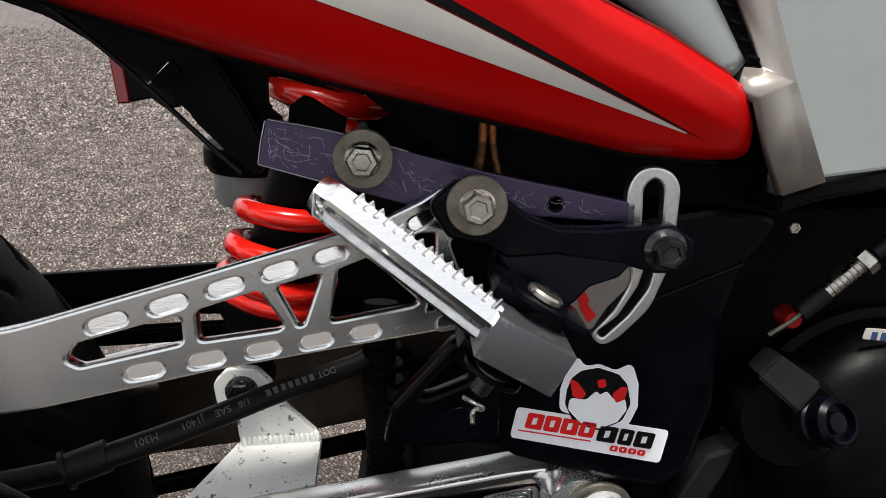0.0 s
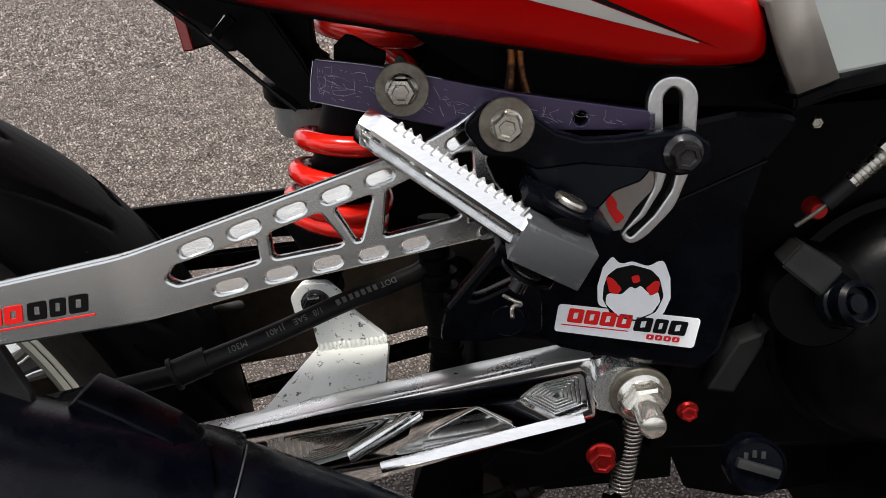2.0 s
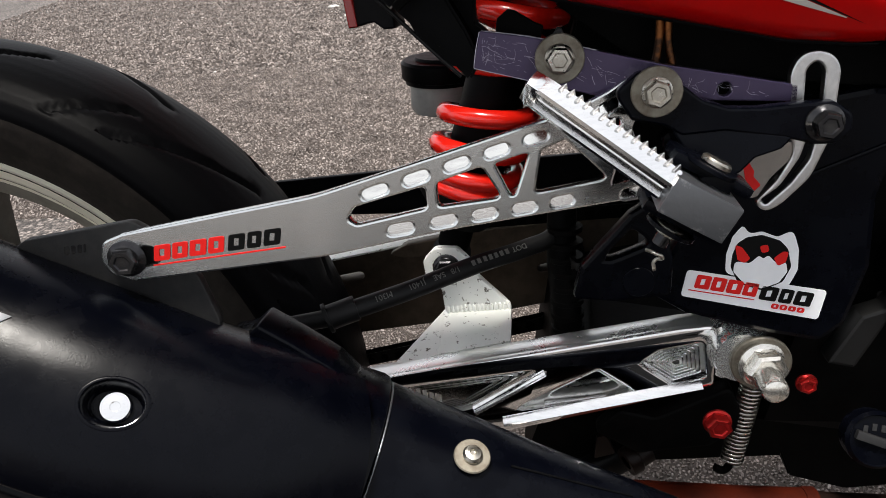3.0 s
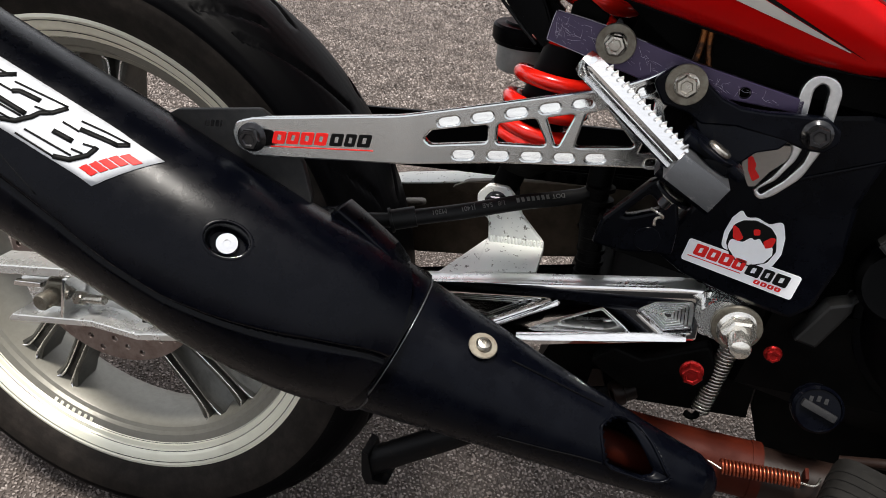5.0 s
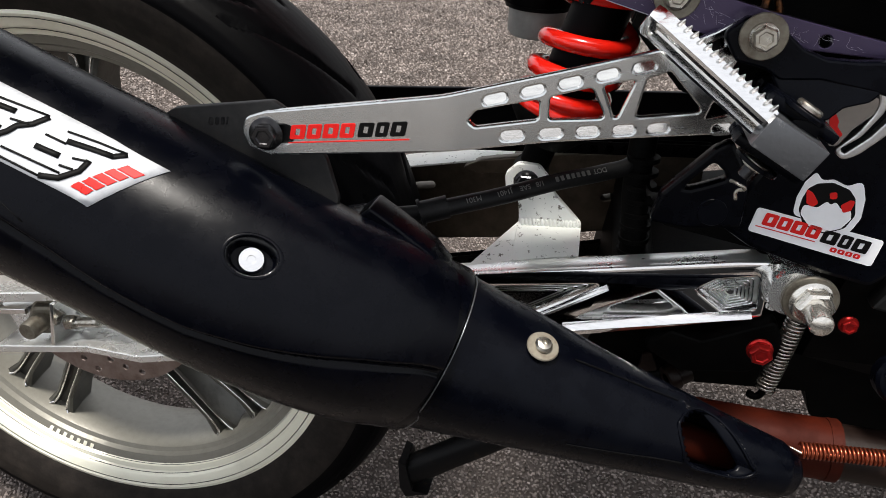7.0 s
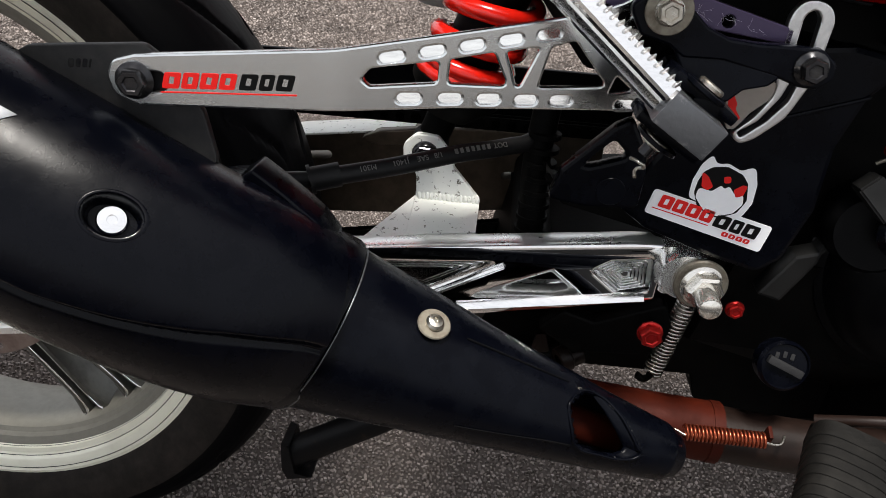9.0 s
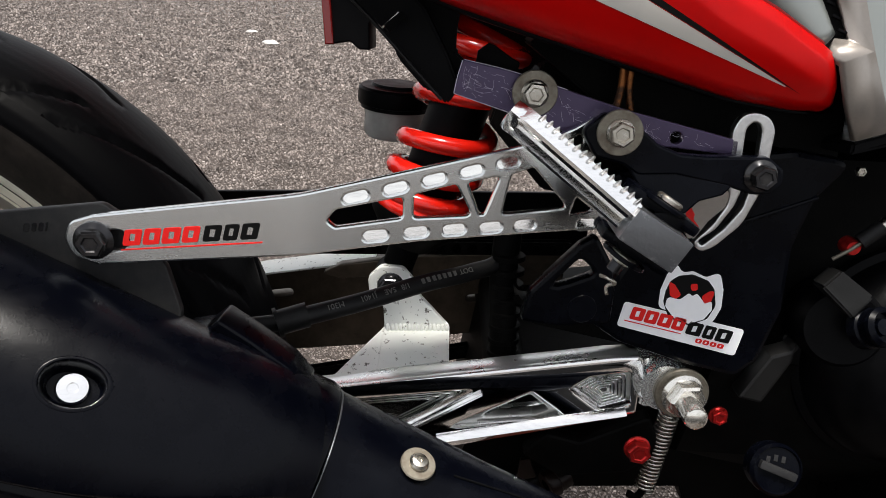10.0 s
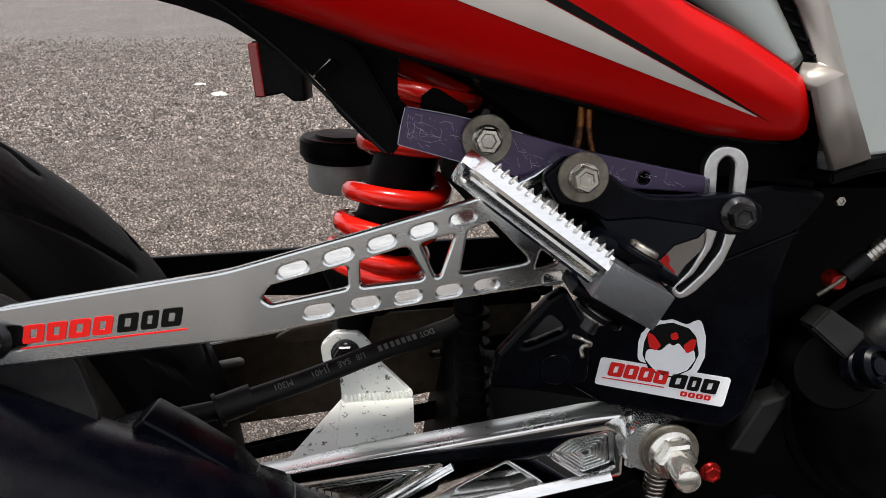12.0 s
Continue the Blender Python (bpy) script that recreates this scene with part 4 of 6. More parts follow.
def on_surface(stations, x, ang, lift=0.0, shape=None):
    """A place on a lofted tube at a station x and an angle round it, with its outward direction."""
    for i, (a, b) in enumerate(zip(stations, stations[1:])):
        if a[0] <= x <= b[0]:
            break
    t = (x - a[0]) / (b[0] - a[0])
    c = Vector(a[:3]).lerp(Vector(b[:3]), t)
    r = a[3] + (b[3] - a[3]) * t
    d = (Vector(b[:3]) - Vector(a[:3])).normalized()
    side = d.cross(Vector((0, 0, 1))).normalized()
    up = side.cross(d)
    out = side * math.cos(ang) + up * math.sin(ang)
    r *= shape(ang, x) if shape else 1
    return c + out * (r + lift), out


def shield_round(ang, x):
    return 1 + 0.04 * max(0, math.sin(ang))


def lip_x(deg):
    """The shield's rear lip stands aslant round the can."""
    return 0.3370 + 0.0105 * math.cos(radians(deg - 60))


collar = []
for q, lift in ((0.0, -0.0040), (0.08, 0.0020), (0.40, 0.0034), (0.86, 0.0028), (0.97, 0.0020), (1.0, 0.0002)):
    collar.append([on_surface(SHIELD, 0.3190 + (lip_x(a) - 0.3190) * q, radians(a), lift, shield_round)[0] for a in range(0, 360, 3)])
part("shield_collar", loft(collar, cap=False), COVER, silencer, "black collar at the joint of can and shield")


# rolled rim and turned-in flange of the scoop
edge = [(x, a) for x, a in SCOOP_TOP] + [(x, a) for x, a in reversed(SCOOP_LOW[:-1])]
part("scoop_rim", tube([on_surface(SHIELD, x, radians(a), 0.0, shield_round)[0] for x, a in edge], 0.0009, 8, closed=True), SATIN, silencer)
flange = [(0.4760, 82), (0.4800, 84), (0.4910, 68), (0.4990, 47), (0.5050, 30), (0.5080, 22), (0.5065, 13), (0.5010, 5), (0.4900, 3), (0.4800, 6)]
bm = bmesh.new()
strips = []
for k, (x, a) in enumerate(flange):
    w = math.sin(math.pi * (k + 0.6) / (len(flange) + 0.2))
    strips.append([bm.verts.new(on_surface(SHIELD, x - 0.0085 * w * s, radians(a), -0.0045 * w * s, shield_round)[0]) for s in (0.0, 0.35, 0.7, 1.0)])
for a, b in zip(strips, strips[1:]):
    for k in range(3):
        bm.faces.new((a[k], b[k], b[k + 1], a[k + 1]))
ob = part("scoop_flange", bm, SATIN, silencer, "turned-in edge of the scoop")
ob.modifiers.new("thickness", "SOLIDIFY").thickness = 0.001
part("scoop_crease", tube([on_surface(SHIELD, x, radians(a), 0.0002, shield_round)[0] for x, a in ((0.4150, -8), (0.4300, -5), (0.4460, -1), (0.4580, 3), (0.4720, 6))], 0.0006, 6), CASE, silencer)
part("top_crease", tube([on_surface(SHIELD, x, radians(a), 0.0002, shield_round)[0] for x, a in ((0.4050, 70), (0.4250, 73), (0.4450, 76), (0.4620, 80))], 0.0006, 6), CASE, silencer)
part("lip_line", tube([on_surface(SHIELD, lip_x(a) + 0.0004, radians(a), 0.0010, shield_round)[0] for a in range(-60, 112, 6)], 0.0005, 6), BLOCK, silencer, "pale line along the rear lip")
# screw in a sunk well on the can, and the washer screw on the shield
well = []
for d, lift in ((0.0112, -0.0004), (0.0106, 0.0001), (0.0100, 0.0002), (0.0095, 0.0001), (0.0091, -0.0006), (0.0088, -0.0024), (0.0086, -0.0088), (0.0078, -0.0098), (0.0003, -0.0098)):
    well.append([on_surface(CAN, WELL_X + d * math.cos(a) / 1.10, radians(WELL_ANG) + d * math.sin(a) / 0.0545, lift, can_base)[0] for a in [2 * math.pi * k / 48 for k in range(48)]])
part("screw_well", loft(well, cap=False), COVER, silencer, "round sunk well of the screw")
p, out = on_surface(CAN, WELL_X, radians(WELL_ANG), -0.0110, can_base)
m = frame_along(p, p + out)
part("cover_screw", lathe([(0.0062, -0.0010), (0.0062, 0.0026), (0.0055, 0.0036), (0.0021, 0.0038), (0.0018, 0.0028), (0, 0.0028)], m, 32), ALU, silencer, "bright socket screw in a sunk well")
p, out = on_surface(SHIELD, 0.3870, radians(66), 0.0026)
m = frame_along(p, p + out)
part("shield_washer", disc(m, 0.0085, 0.0014, 0.0, 0.0005), WASHER, silencer, "dull yellowish washer")
part("shield_screw", lathe([(0.0046, 0.0015), (0.0046, 0.0030), (0.0036, 0.0044), (0.0016, 0.0048), (0.0012, 0.0036), (0, 0.0036)], m, 24), ZINC, silencer)


def decal_on_can(name, x0, x1, a0, a1, mat, lift, skew=0.0, label=""):
    """A thin patch on the can between two stations and two angles (degrees), slanted by skew."""
    bm = bmesh.new()
    nx, na = 24, 10
    grid = [[bm.verts.new(on_surface(CAN, x0 + (x1 - x0) * i / nx + skew * j / na, radians(a0 + (a1 - a0) * j / na), lift, can_shape)[0]) for j in range(na + 1)] for i in range(nx + 1)]
    for i in range(nx):
        for j in range(na):
            bm.faces.new((grid[i][j], grid[i + 1][j], grid[i + 1][j + 1], grid[i][j + 1]))
    ob = part(name, bm, mat, silencer, label)
    ob.modifiers.new("thickness", "SOLIDIFY").thickness = 0.0003
    return ob


def ribbon_on_can(name, path, width, mat, lift):
    """A printed stroke of even width along (station, angle) points on the can."""
    fine = []
    for (x0, a0), (x1, a1) in zip(path, path[1:]):
        fine += [(x0 + (x1 - x0) * k / 4, a0 + (a1 - a0) * k / 4) for k in range(4)]
    fine.append(path[-1])
    pts = [on_surface(CAN, x, radians(a), lift, can_shape) for x, a in fine]
    bm = bmesh.new()
    rows = []
    for k, (p, out) in enumerate(pts):
        d = (pts[min(k + 1, len(pts) - 1)][0] - pts[max(k - 1, 0)][0]).normalized()
        s = out.cross(d).normalized() * width / 2
        rows.append((bm.verts.new(p - s), bm.verts.new(p + s)))
    for a, b in zip(rows, rows[1:]):
        bm.faces.new((a[0], b[0], b[1], a[1]))
    ob = part(name, bm, mat, silencer)
    ob.modifiers.new("thickness", "SOLIDIFY").thickness = 0.0002
    return ob


decal_on_can("silencer_sticker", 0.030, 0.190, 33, 66, CAN_STICKER, 0.0005, 0.020, "white sticker with dark outlined shapes and red bars")
THICK, THIN = 0.0027, 0.0010
FRONT_MARK = [(THIN, [(0.1462, 35.0), (0.1669, 34.9)]), (THICK, [(0.1665, 35.0), (0.1735, 37.9), (0.1791, 44.9), (0.1802, 51.3)]), (THIN, [(0.1487, 39.2), (0.1730, 40.2)]), (THICK, [(0.1594, 46.3), (0.1695, 47.0)]),
              (THIN, [(0.1602, 53.0), (0.1690, 53.2)]), (THICK, [(0.1684, 54.6), (0.1878, 58.4)]), (THICK, [(0.1870, 58.0), (0.1919, 62.5)]), (THIN, [(0.1663, 58.8), (0.1912, 62.9)]), (THIN, [(0.1740, 48.7), (0.1805, 50.8)]), (THIN, [(0.1712, 43.3), (0.1767, 44.2)])]
MIDDLE_MARK = [(THIN, [(0.1145, 35.3), (0.1367, 37.2)]), (THICK, [(0.1362, 37.0), (0.1431, 40.4), (0.1477, 46.5), (0.1493, 50.5), (0.1538, 54.4), (0.1573, 61.0)]), (THIN, [(0.1152, 38.9), (0.1407, 39.9)]),
               (THIN, [(0.1182, 43.0), (0.1437, 44.0)]), (THICK, [(0.1240, 46.0), (0.1286, 46.1), (0.1447, 46.2)]), (THICK, [(0.1327, 52.7), (0.1353, 55.0), (0.1456, 56.3)]), (THIN, [(0.1304, 58.0), (0.1569, 61.5)]), (THIN, [(0.1455, 52.1), (0.1536, 53.8)]),
               (THIN, [(0.1259, 52.5), (0.1339, 52.9)])]
for width, path in FRONT_MARK + MIDDLE_MARK:
    ribbon_on_can("sticker_stroke", path, width, STICKER_BLACK, 0.0009)
for dx in (0.0, -0.034):
    ribbon_on_can("sticker_stroke", [(0.1034 + dx, 33.6), (0.1099 + dx, 40.9), (0.1173 + dx, 50.8), (0.1282 + dx, 62.1)], THICK, STICKER_BLACK, 0.0009)
    for k in range(6):
        ribbon_on_can("sticker_stripe", [(0.0945 + dx + 0.0042 * k, 37.0 + 4.4 * k), (0.1065 + dx + 0.0042 * k, 37.6 + 4.4 * k)], THIN, STICKER_BLACK, 0.0009)
for j in range(4):
    decal_on_can("sticker_bar", 0.1792 + 0.0031 * j, 0.1868 + 0.0031 * j, 37.2 + 4.3 * j, 40.8 + 4.3 * j, STICKER_RED, 0.0009, 0.0022)
decal_on_can("sticker_bar", 0.1922, 0.2005, 54.4, 58.2, STICKER_RED, 0.0009, 0.0026)
for path in ([(0.1174, 29.9), (0.1240, 22.0), (0.1328, 14.0)], [(0.1274, 30.1), (0.1470, 20.0), (0.1680, 12.0)]):
    ribbon_on_can("cover_scratch", path, 0.0005, STICKER_BLACK, 0.0002)
# bracket plate behind the hanger's end
vplate = fillet([(0.196, 0.4915), (0.210, 0.5000), (0.262, 0.5070), (0.274, 0.4990), (0.287, 0.4800), (0.292, 0.4600), (0.290, 0.4480), (0.266, 0.4400), (0.225, 0.4700)], 0.006)
part("hanger_bracket", plate(vplate, -0.2005, 0.004, (), 0.0006), BRACKET, silencer, "dusty black steel bracket on the silencer")
word_bars(silencer, 0.2270, 0.4925, 1, 0.1, [0.0028, 0.0022, 0.0022, 0.001], 0.0040, -0.2006, BOLT_BLACK, gap=0.0008)
part("front_lug", plate(fillet([(0.2870, 0.4465), (0.2995, 0.4490), (0.3064, 0.4547), (0.3210, 0.4450), (0.3370, 0.4330), (0.3450, 0.4230), (0.3440, 0.4050), (0.3000, 0.4200)], 0.002), -0.1960, 0.020, (), 0.0015), COVER, silencer, "raised black flap on top of the silencer")
part("rear_lug", box(0.030, 0.010, 0.012, Matrix.Translation((0.085, -0.285, 0.462)) @ pose(0, 0, 0, 0, 24, 0), 0.003), PLASTIC, silencer)

# exhaust pipe and its springs
pipe = new("exhaust_pipe")
pipe.parent = bike
part("rear_pipe", tube([(0.440, -0.138, 0.3060), (0.493, -0.130, 0.2975), (0.535, -0.130, 0.2955), (0.571, -0.130, 0.2948)], 0.0185, 14), RUST, pipe, "rust-red painted pipe")
part("front_pipe", tube([(0.565, -0.130, 0.2948), (0.625, -0.130, 0.2935), (0.680, -0.130, 0.2960), (0.760, -0.128, 0.3040)], 0.0168, 14), STEEL, pipe, "heat-stained steel pipe")
part("inner_pipe", tube([(0.400, -0.176, 0.3430), (0.450, -0.171, 0.3260), (0.505, -0.160, 0.3050)], 0.0105, 12), RUST, pipe)
part("joint_collar", tube([(0.5655, -0.130, 0.2949), (0.5720, -0.130, 0.2948)], 0.0191, 14, bez=False), RUST, pipe)
part("pipe_spring", coil((0.5455, -0.153, 0.3098), (0.5910, -0.153, 0.3125), 21, 0.0042, 0.0008), COPPER, pipe, "copper-coloured tension spring")
part("spring_hook", tube([(0.5285, -0.1500, 0.3100), (0.5380, -0.1530, 0.3112), (0.5455, -0.1560, 0.3100)], 0.0008, 6), ZINC, pipe)
part("spring_hook", tube([(0.5910, -0.153, 0.3110), (0.6000, -0.152, 0.3105), (0.6040, -0.146, 0.3120)], 0.0008, 6), ZINC, pipe)
part("weld_tab", box(0.0022, 0.008, 0.008, Matrix.Translation((0.5960, -0.1440, 0.3095)) @ pose(0, 0, 0, 20, 0, 0), 0.0006), RUST, pipe)

# damper with its spring
damper = new("rear_shock_absorber")
damper.parent = bike
FOOT, AXIS = Vector((0.3705, -0.046, 0.4225)), Vector((0.34, 0.0, 1.0)).normalized()


def on_axis(h):
    return FOOT + AXIS * h


part("damper_eye", disc(facing(0.3705, -0.034, 0.4225), 0.0125, 0.020, 0.005), BLACK, damper)
part("damper_rod", tube([on_axis(0.01), on_axis(0.06)], 0.010, 12, bez=False), BLACK, damper)
part("spring_seat", lathe([(0, 0.026), (0.016, 0.026), (0.022, 0.034), (0.029, 0.042), (0.030, 0.048), (0.012, 0.050), (0, 0.050)], frame_along(FOOT, on_axis(1)), 40), BLACK, damper, "black lower spring seat")
part("damper_body", lathe([(0, 0.055), (0.0165, 0.055), (0.0180, 0.060), (0.0180, 0.130), (0, 0.130)], frame_along(FOOT, on_axis(1)), 40), PLASTIC, damper)
part("bump_stop", lathe([(0.0115, 0.050), (0.0145, 0.053), (0.0130, 0.056), (0.0155, 0.060)], frame_along(FOOT, on_axis(1)), 32), RUBBER, damper)
TURNS = [0.0500, 0.0560, 0.0715, 0.0895, 0.1180, 0.1500, 0.1640]


def wound(t):
    n = min(int(t * 6), 5)
    h = TURNS[n] + (TURNS[n + 1] - TURNS[n]) * (t * 6 - n)
    return (h - TURNS[0]) / (TURNS[-1] - TURNS[0])


left_dir = frame_along(FOOT, on_axis(1)).to_3x3().inverted() @ Vector((-1, 0, 0.34))
part("spring", coil(on_axis(TURNS[0]), on_axis(TURNS[-1]), 6.0, 0.0250, 0.0055, wound, math.atan2(left_dir.y, left_dir.x)), SPRING_RED, damper, "glossy red coil spring")
part("top_seat", lathe([(0, 0.170), (0.0255, 0.170), (0.0265, 0.173), (0.0240, 0.178), (0, 0.180)], frame_along(FOOT, on_axis(1)), 40), SPRING_RED, damper, "dark red upper spring seat")
part("lock_ring", lathe([(0, 0.180), (0.0180, 0.181), (0.0180, 0.186), (0, 0.187)], frame_along(FOOT, on_axis(1)), 36), ZINC, damper)

# fluid reservoir
reservoir = new("fluid_reservoir")
reservoir.parent = bike
part("cup", lathe([(0, 0.0), (0.0195, 0.0), (0.0215, 0.003), (0.0215, 0.024), (0, 0.024)], pose(0.3620, 0.036, 0.5010, 4, 3, 0), 40), TRANSLUCENT, reservoir, "cloudy grey fluid cup")
part("cap", lathe([(0, 0.0200), (0.0245, 0.0200), (0.0245, 0.0225), (0.0262, 0.0230), (0.0268, 0.0240), (0.0268, 0.0335), (0.0250, 0.0352), (0.0180, 0.0356), (0.0170, 0.0372), (0, 0.0374)], pose(0.3620, 0.036, 0.5010, 4, 3, 0), 40), PLASTIC, reservoir, "black screw cap")
part("reservoir_strap", box(0.050, 0.012, 0.007, pose(0.398, 0.036, 0.534, 0, 0, 0), 0.001), BLACK, reservoir)

# rail, plates and bolts above the peg
rail = part("subframe_rail", plate(fillet([(0.4090, 0.5680), (0.4300, 0.5640), (0.4840, 0.5490), (0.5380, 0.5370), (0.5380, 0.5300), (0.5000, 0.5330), (0.4640, 0.5355), (0.4050, 0.5525)], 0.0008), -0.150, 0.005, [oval(0.5090, 0.5370, 0.006, 0.006)], 0.0005), PURPLE, bike, "scratched purple anodised bar")
rng = random.Random(5)
for k in range(170):
    t = rng.random() ** 1.5
    x = 0.409 + 0.124 * t
    z = 0.5668 - 0.034 * t - rng.random() * (0.013 - 0.008 * t)
    ln, a = rng.uniform(0.0006, 0.0055), rng.choice((-18, -24, -70, 75, -35, -14, 20)) + rng.uniform(-12, 12)
    dx, dz = ln * math.cos(radians(a)), ln * math.sin(radians(a))
    hi = 0.5680 - 0.0245 * ((x + dx) - 0.409) / 0.1
    lo = 0.5530 - 0.028 * ((x + dx) - 0.405) / 0.1 if x + dx < 0.464 else 0.5360 - 0.06 * ((x + dx) - 0.464)
    if 0.409 < x + dx < 0.533 and lo + 0.001 < z + dz < hi - 0.001:
        bow = Vector((-dz, 0, dx)) * rng.uniform(-0.08, 0.08)
        part("scratch", tube([(x, -0.15002, z), Vector((x + dx / 2, -0.15002, z + dz / 2)) + bow, (x + dx, -0.15002, z + dz)], rng.uniform(0.00003, 0.00009), 4), SCRATCH, rail)
for edge_run in ([(0.4086, 0.5676), (0.4066, 0.5600), (0.4053, 0.5530)], [(0.4053, 0.5527), (0.4200, 0.5484), (0.4360, 0.5437)], [(0.4095, 0.5680), (0.4300, 0.5640), (0.4570, 0.5566)]):
    part("worn_edge", tube([(x, -0.1499, z) for x, z in edge_run], 0.00022, 4), SCRATCH, rail, "bare worn edge")

slot_outer = fillet([(0.5345, 0.5200), (0.5345, 0.5430), (0.5380, 0.5490), (0.5440, 0.5505), (0.5505, 0.5485), (0.5540, 0.5430), (0.5535, 0.5270), (0.5520, 0.5130), (0.5460, 0.4970), (0.5345, 0.4850),
                     (0.5285, 0.4820), (0.5235, 0.4865), (0.5320, 0.4960), (0.5390, 0.5090)], 0.02, 5)
slot_up = fillet([(0.5408, 0.5260), (0.5405, 0.5430), (0.5440, 0.5465), (0.5478, 0.5430), (0.5478, 0.5260)], 0.02, 5)
slot_low = fillet([(0.5440, 0.5170), (0.5410, 0.5060), (0.5340, 0.4940), (0.5262, 0.4878), (0.5284, 0.4854), (0.5378, 0.4945), (0.5448, 0.5050), (0.5472, 0.5170)], 0.01, 5)
part("slotted_plate", plate(slot_outer, -0.1500, 0.0055, [slot_up, slot_low], 0.0009), MILLED, bike, "grey curved plate with adjusting slots")
bracket = new("peg_bracket")
bracket.parent = bike
bracket_out = fillet([(0.4630, 0.5400), (0.4720, 0.5480), (0.4830, 0.5490), (0.4900, 0.5420), (0.4980, 0.5355), (0.5080, 0.5318), (0.5210, 0.5312), (0.5350, 0.5320), (0.5480, 0.5320), (0.5550, 0.5270), (0.5555, 0.5200), (0.5500, 0.5150),
                      (0.5420, 0.5150), (0.5300, 0.5185), (0.5070, 0.5225), (0.4900, 0.5215), (0.4830, 0.5260), (0.4700, 0.5290)], 0.004)
part("bracket_plate", plate(bracket_out, -0.1640, 0.008, (), 0.0012), SATIN, bracket, "satin black cast bracket")
web = plate(fillet([(0.4840, 0.5270), (0.5070, 0.5240), (0.5340, 0.5190), (0.5290, 0.5140), (0.5190, 0.5110), (0.5130, 0.5050), (0.5020, 0.5050), (0.4910, 0.5160)], 0.003, 6), -0.1640, 0.004, (), 0.001)
for v in web.vertices:
    v.co.y -= 0.15 * (0.5190 - v.co.z)
part("bracket_web", web, SATIN, bracket, "smooth dark web of the bracket")
for x, y, z, turn in ((0.4417, -0.1545, 0.5550, 5), (0.4796, -0.1640, 0.5405, 20)):
    fix = new("washer_bolt")
    fix.parent = bike
    part("washer", disc(facing(x, y, z), 0.0103, 0.0020, 0.004, 0.0004), WASHER, fix, "dull steel washer with stains")
    part("bolt_head", hexhead(facing(x, y - 0.0020, z, 90, turn, 0), 0.0098, 0.0062, 0.0062), ZINC, fix, "worn zinc bolt head")
    part("spacer", disc(facing(x, y + 0.012, z), 0.007, 0.012), BLACK, fix)
part("adjuster_bolt", hexhead(facing(0.5445, -0.1640, 0.5240, 90, 14, 0), 0.0100, 0.0075, 0.0074), BOLT_BLACK, bike, "black flanged bolt")
part("taupe_plate", plate(fillet([(0.5150, 0.5100), (0.5380, 0.5130), (0.5400, 0.5080), (0.5300, 0.4975), (0.5250, 0.4890), (0.5215, 0.4885), (0.5160, 0.4980)], 0.001), -0.1490, 0.002, (), 0.0003), BRONZE, bike, "taupe plate with a red mark")
part("red_mark", plate(fillet([(0.5180, 0.5050), (0.5205, 0.5050), (0.5230, 0.5010), (0.5228, 0.4985), (0.5262, 0.4945), (0.5230, 0.4915), (0.5195, 0.4975)], 0.001), -0.1494, 0.0005, (), 0.0001), STICKER_RED, bike)
part("upper_clip", plate(fillet([(0.4146, 0.5650), (0.4155, 0.5715), (0.4203, 0.5751), (0.4232, 0.5743), (0.4316, 0.5688), (0.4353, 0.5671), (0.4343, 0.5620)], 0.001), -0.140, 0.004, (), 0.0005), BLACK, bike, "black bent clip")
part("lower_clip", plate(fillet([(0.4364, 0.5600), (0.4411, 0.5673), (0.4428, 0.5667), (0.4460, 0.5600)], 0.0006), -0.1520, 0.003, (), 0.0004), BRACKET, bike, "dark steel clip behind the washer")

# folding foot peg
peg = new("foot_peg")
peg.parent = bike
B, T = Vector((0.4837, -0.1999, 0.5145)), Vector((0.4318, -0.1880, 0.5537))      # along the middle of the tread
e1 = (T - B).normalized()                      # base to tip
side = Vector((0, -1, 0))
side = (side - e1 * side.dot(e1)).normalized()  # towards the camera
up = side.cross(e1)
if up.z < 0:
    up = -up
side, up = side * 0.707 - up * 0.707, up * 0.707 + side * 0.707      # the tread tips towards the camera
PEG = Matrix((e1, side, up)).transposed().to_4x4()
PEG.translation = B
L = (T - B).length


def in_peg(me):
    if isinstance(me, bmesh.types.BMesh):
        me = smooth(solid(me))
    me.transform(PEG)
    return me


sec = [(-0.0034, -0.0130), (0.0036, -0.0130), (0.0048, -0.0120), (0.0048, -0.0104), (0.0010, -0.0098), (0.0010, -0.0042), (0.0048, -0.0034), (0.0050, -0.0012), (0.0042, 0.0), (-0.0034, 0.0)]
rings = []
for t, s in ((0.0, 0.94), (0.03, 1.0), (0.85, 1.0), (0.93, 0.97), (0.98, 0.86), (1.0, 0.62)):
    rings.append([Vector((L * t, a * s, -0.0065 + (b + 0.0065) * s)) for a, b in sec])
part("peg_bar", in_peg(loft(rings)), ALU, peg, "polished aluminium bar with a groove")
teeth = bmesh.new()
n, pitch, start = 15, 0.0037, 0.001
for k in range(n):
    x = start + pitch * k
    ring = [(x, 0.0), (x + 0.0014, 0.0026), (x + 0.0018, 0.0026), (x + 0.0027, 0.0)]
    a = [teeth.verts.new((p[0], -0.0040, p[1] - 0.0006)) for p in ring]
    b = [teeth.verts.new((p[0] + 0.0006, -0.0008, p[1] * 0.55 - 0.0006)) for p in ring]
    for i in range(4):
        teeth.faces.new((a[i], a[(i + 1) % 4], b[(i + 1) % 4], b[i]))
    teeth.faces.new(a), teeth.faces.new(b)
part("peg_teeth", in_peg(teeth), MILLED, peg, "row of sharp grip teeth")
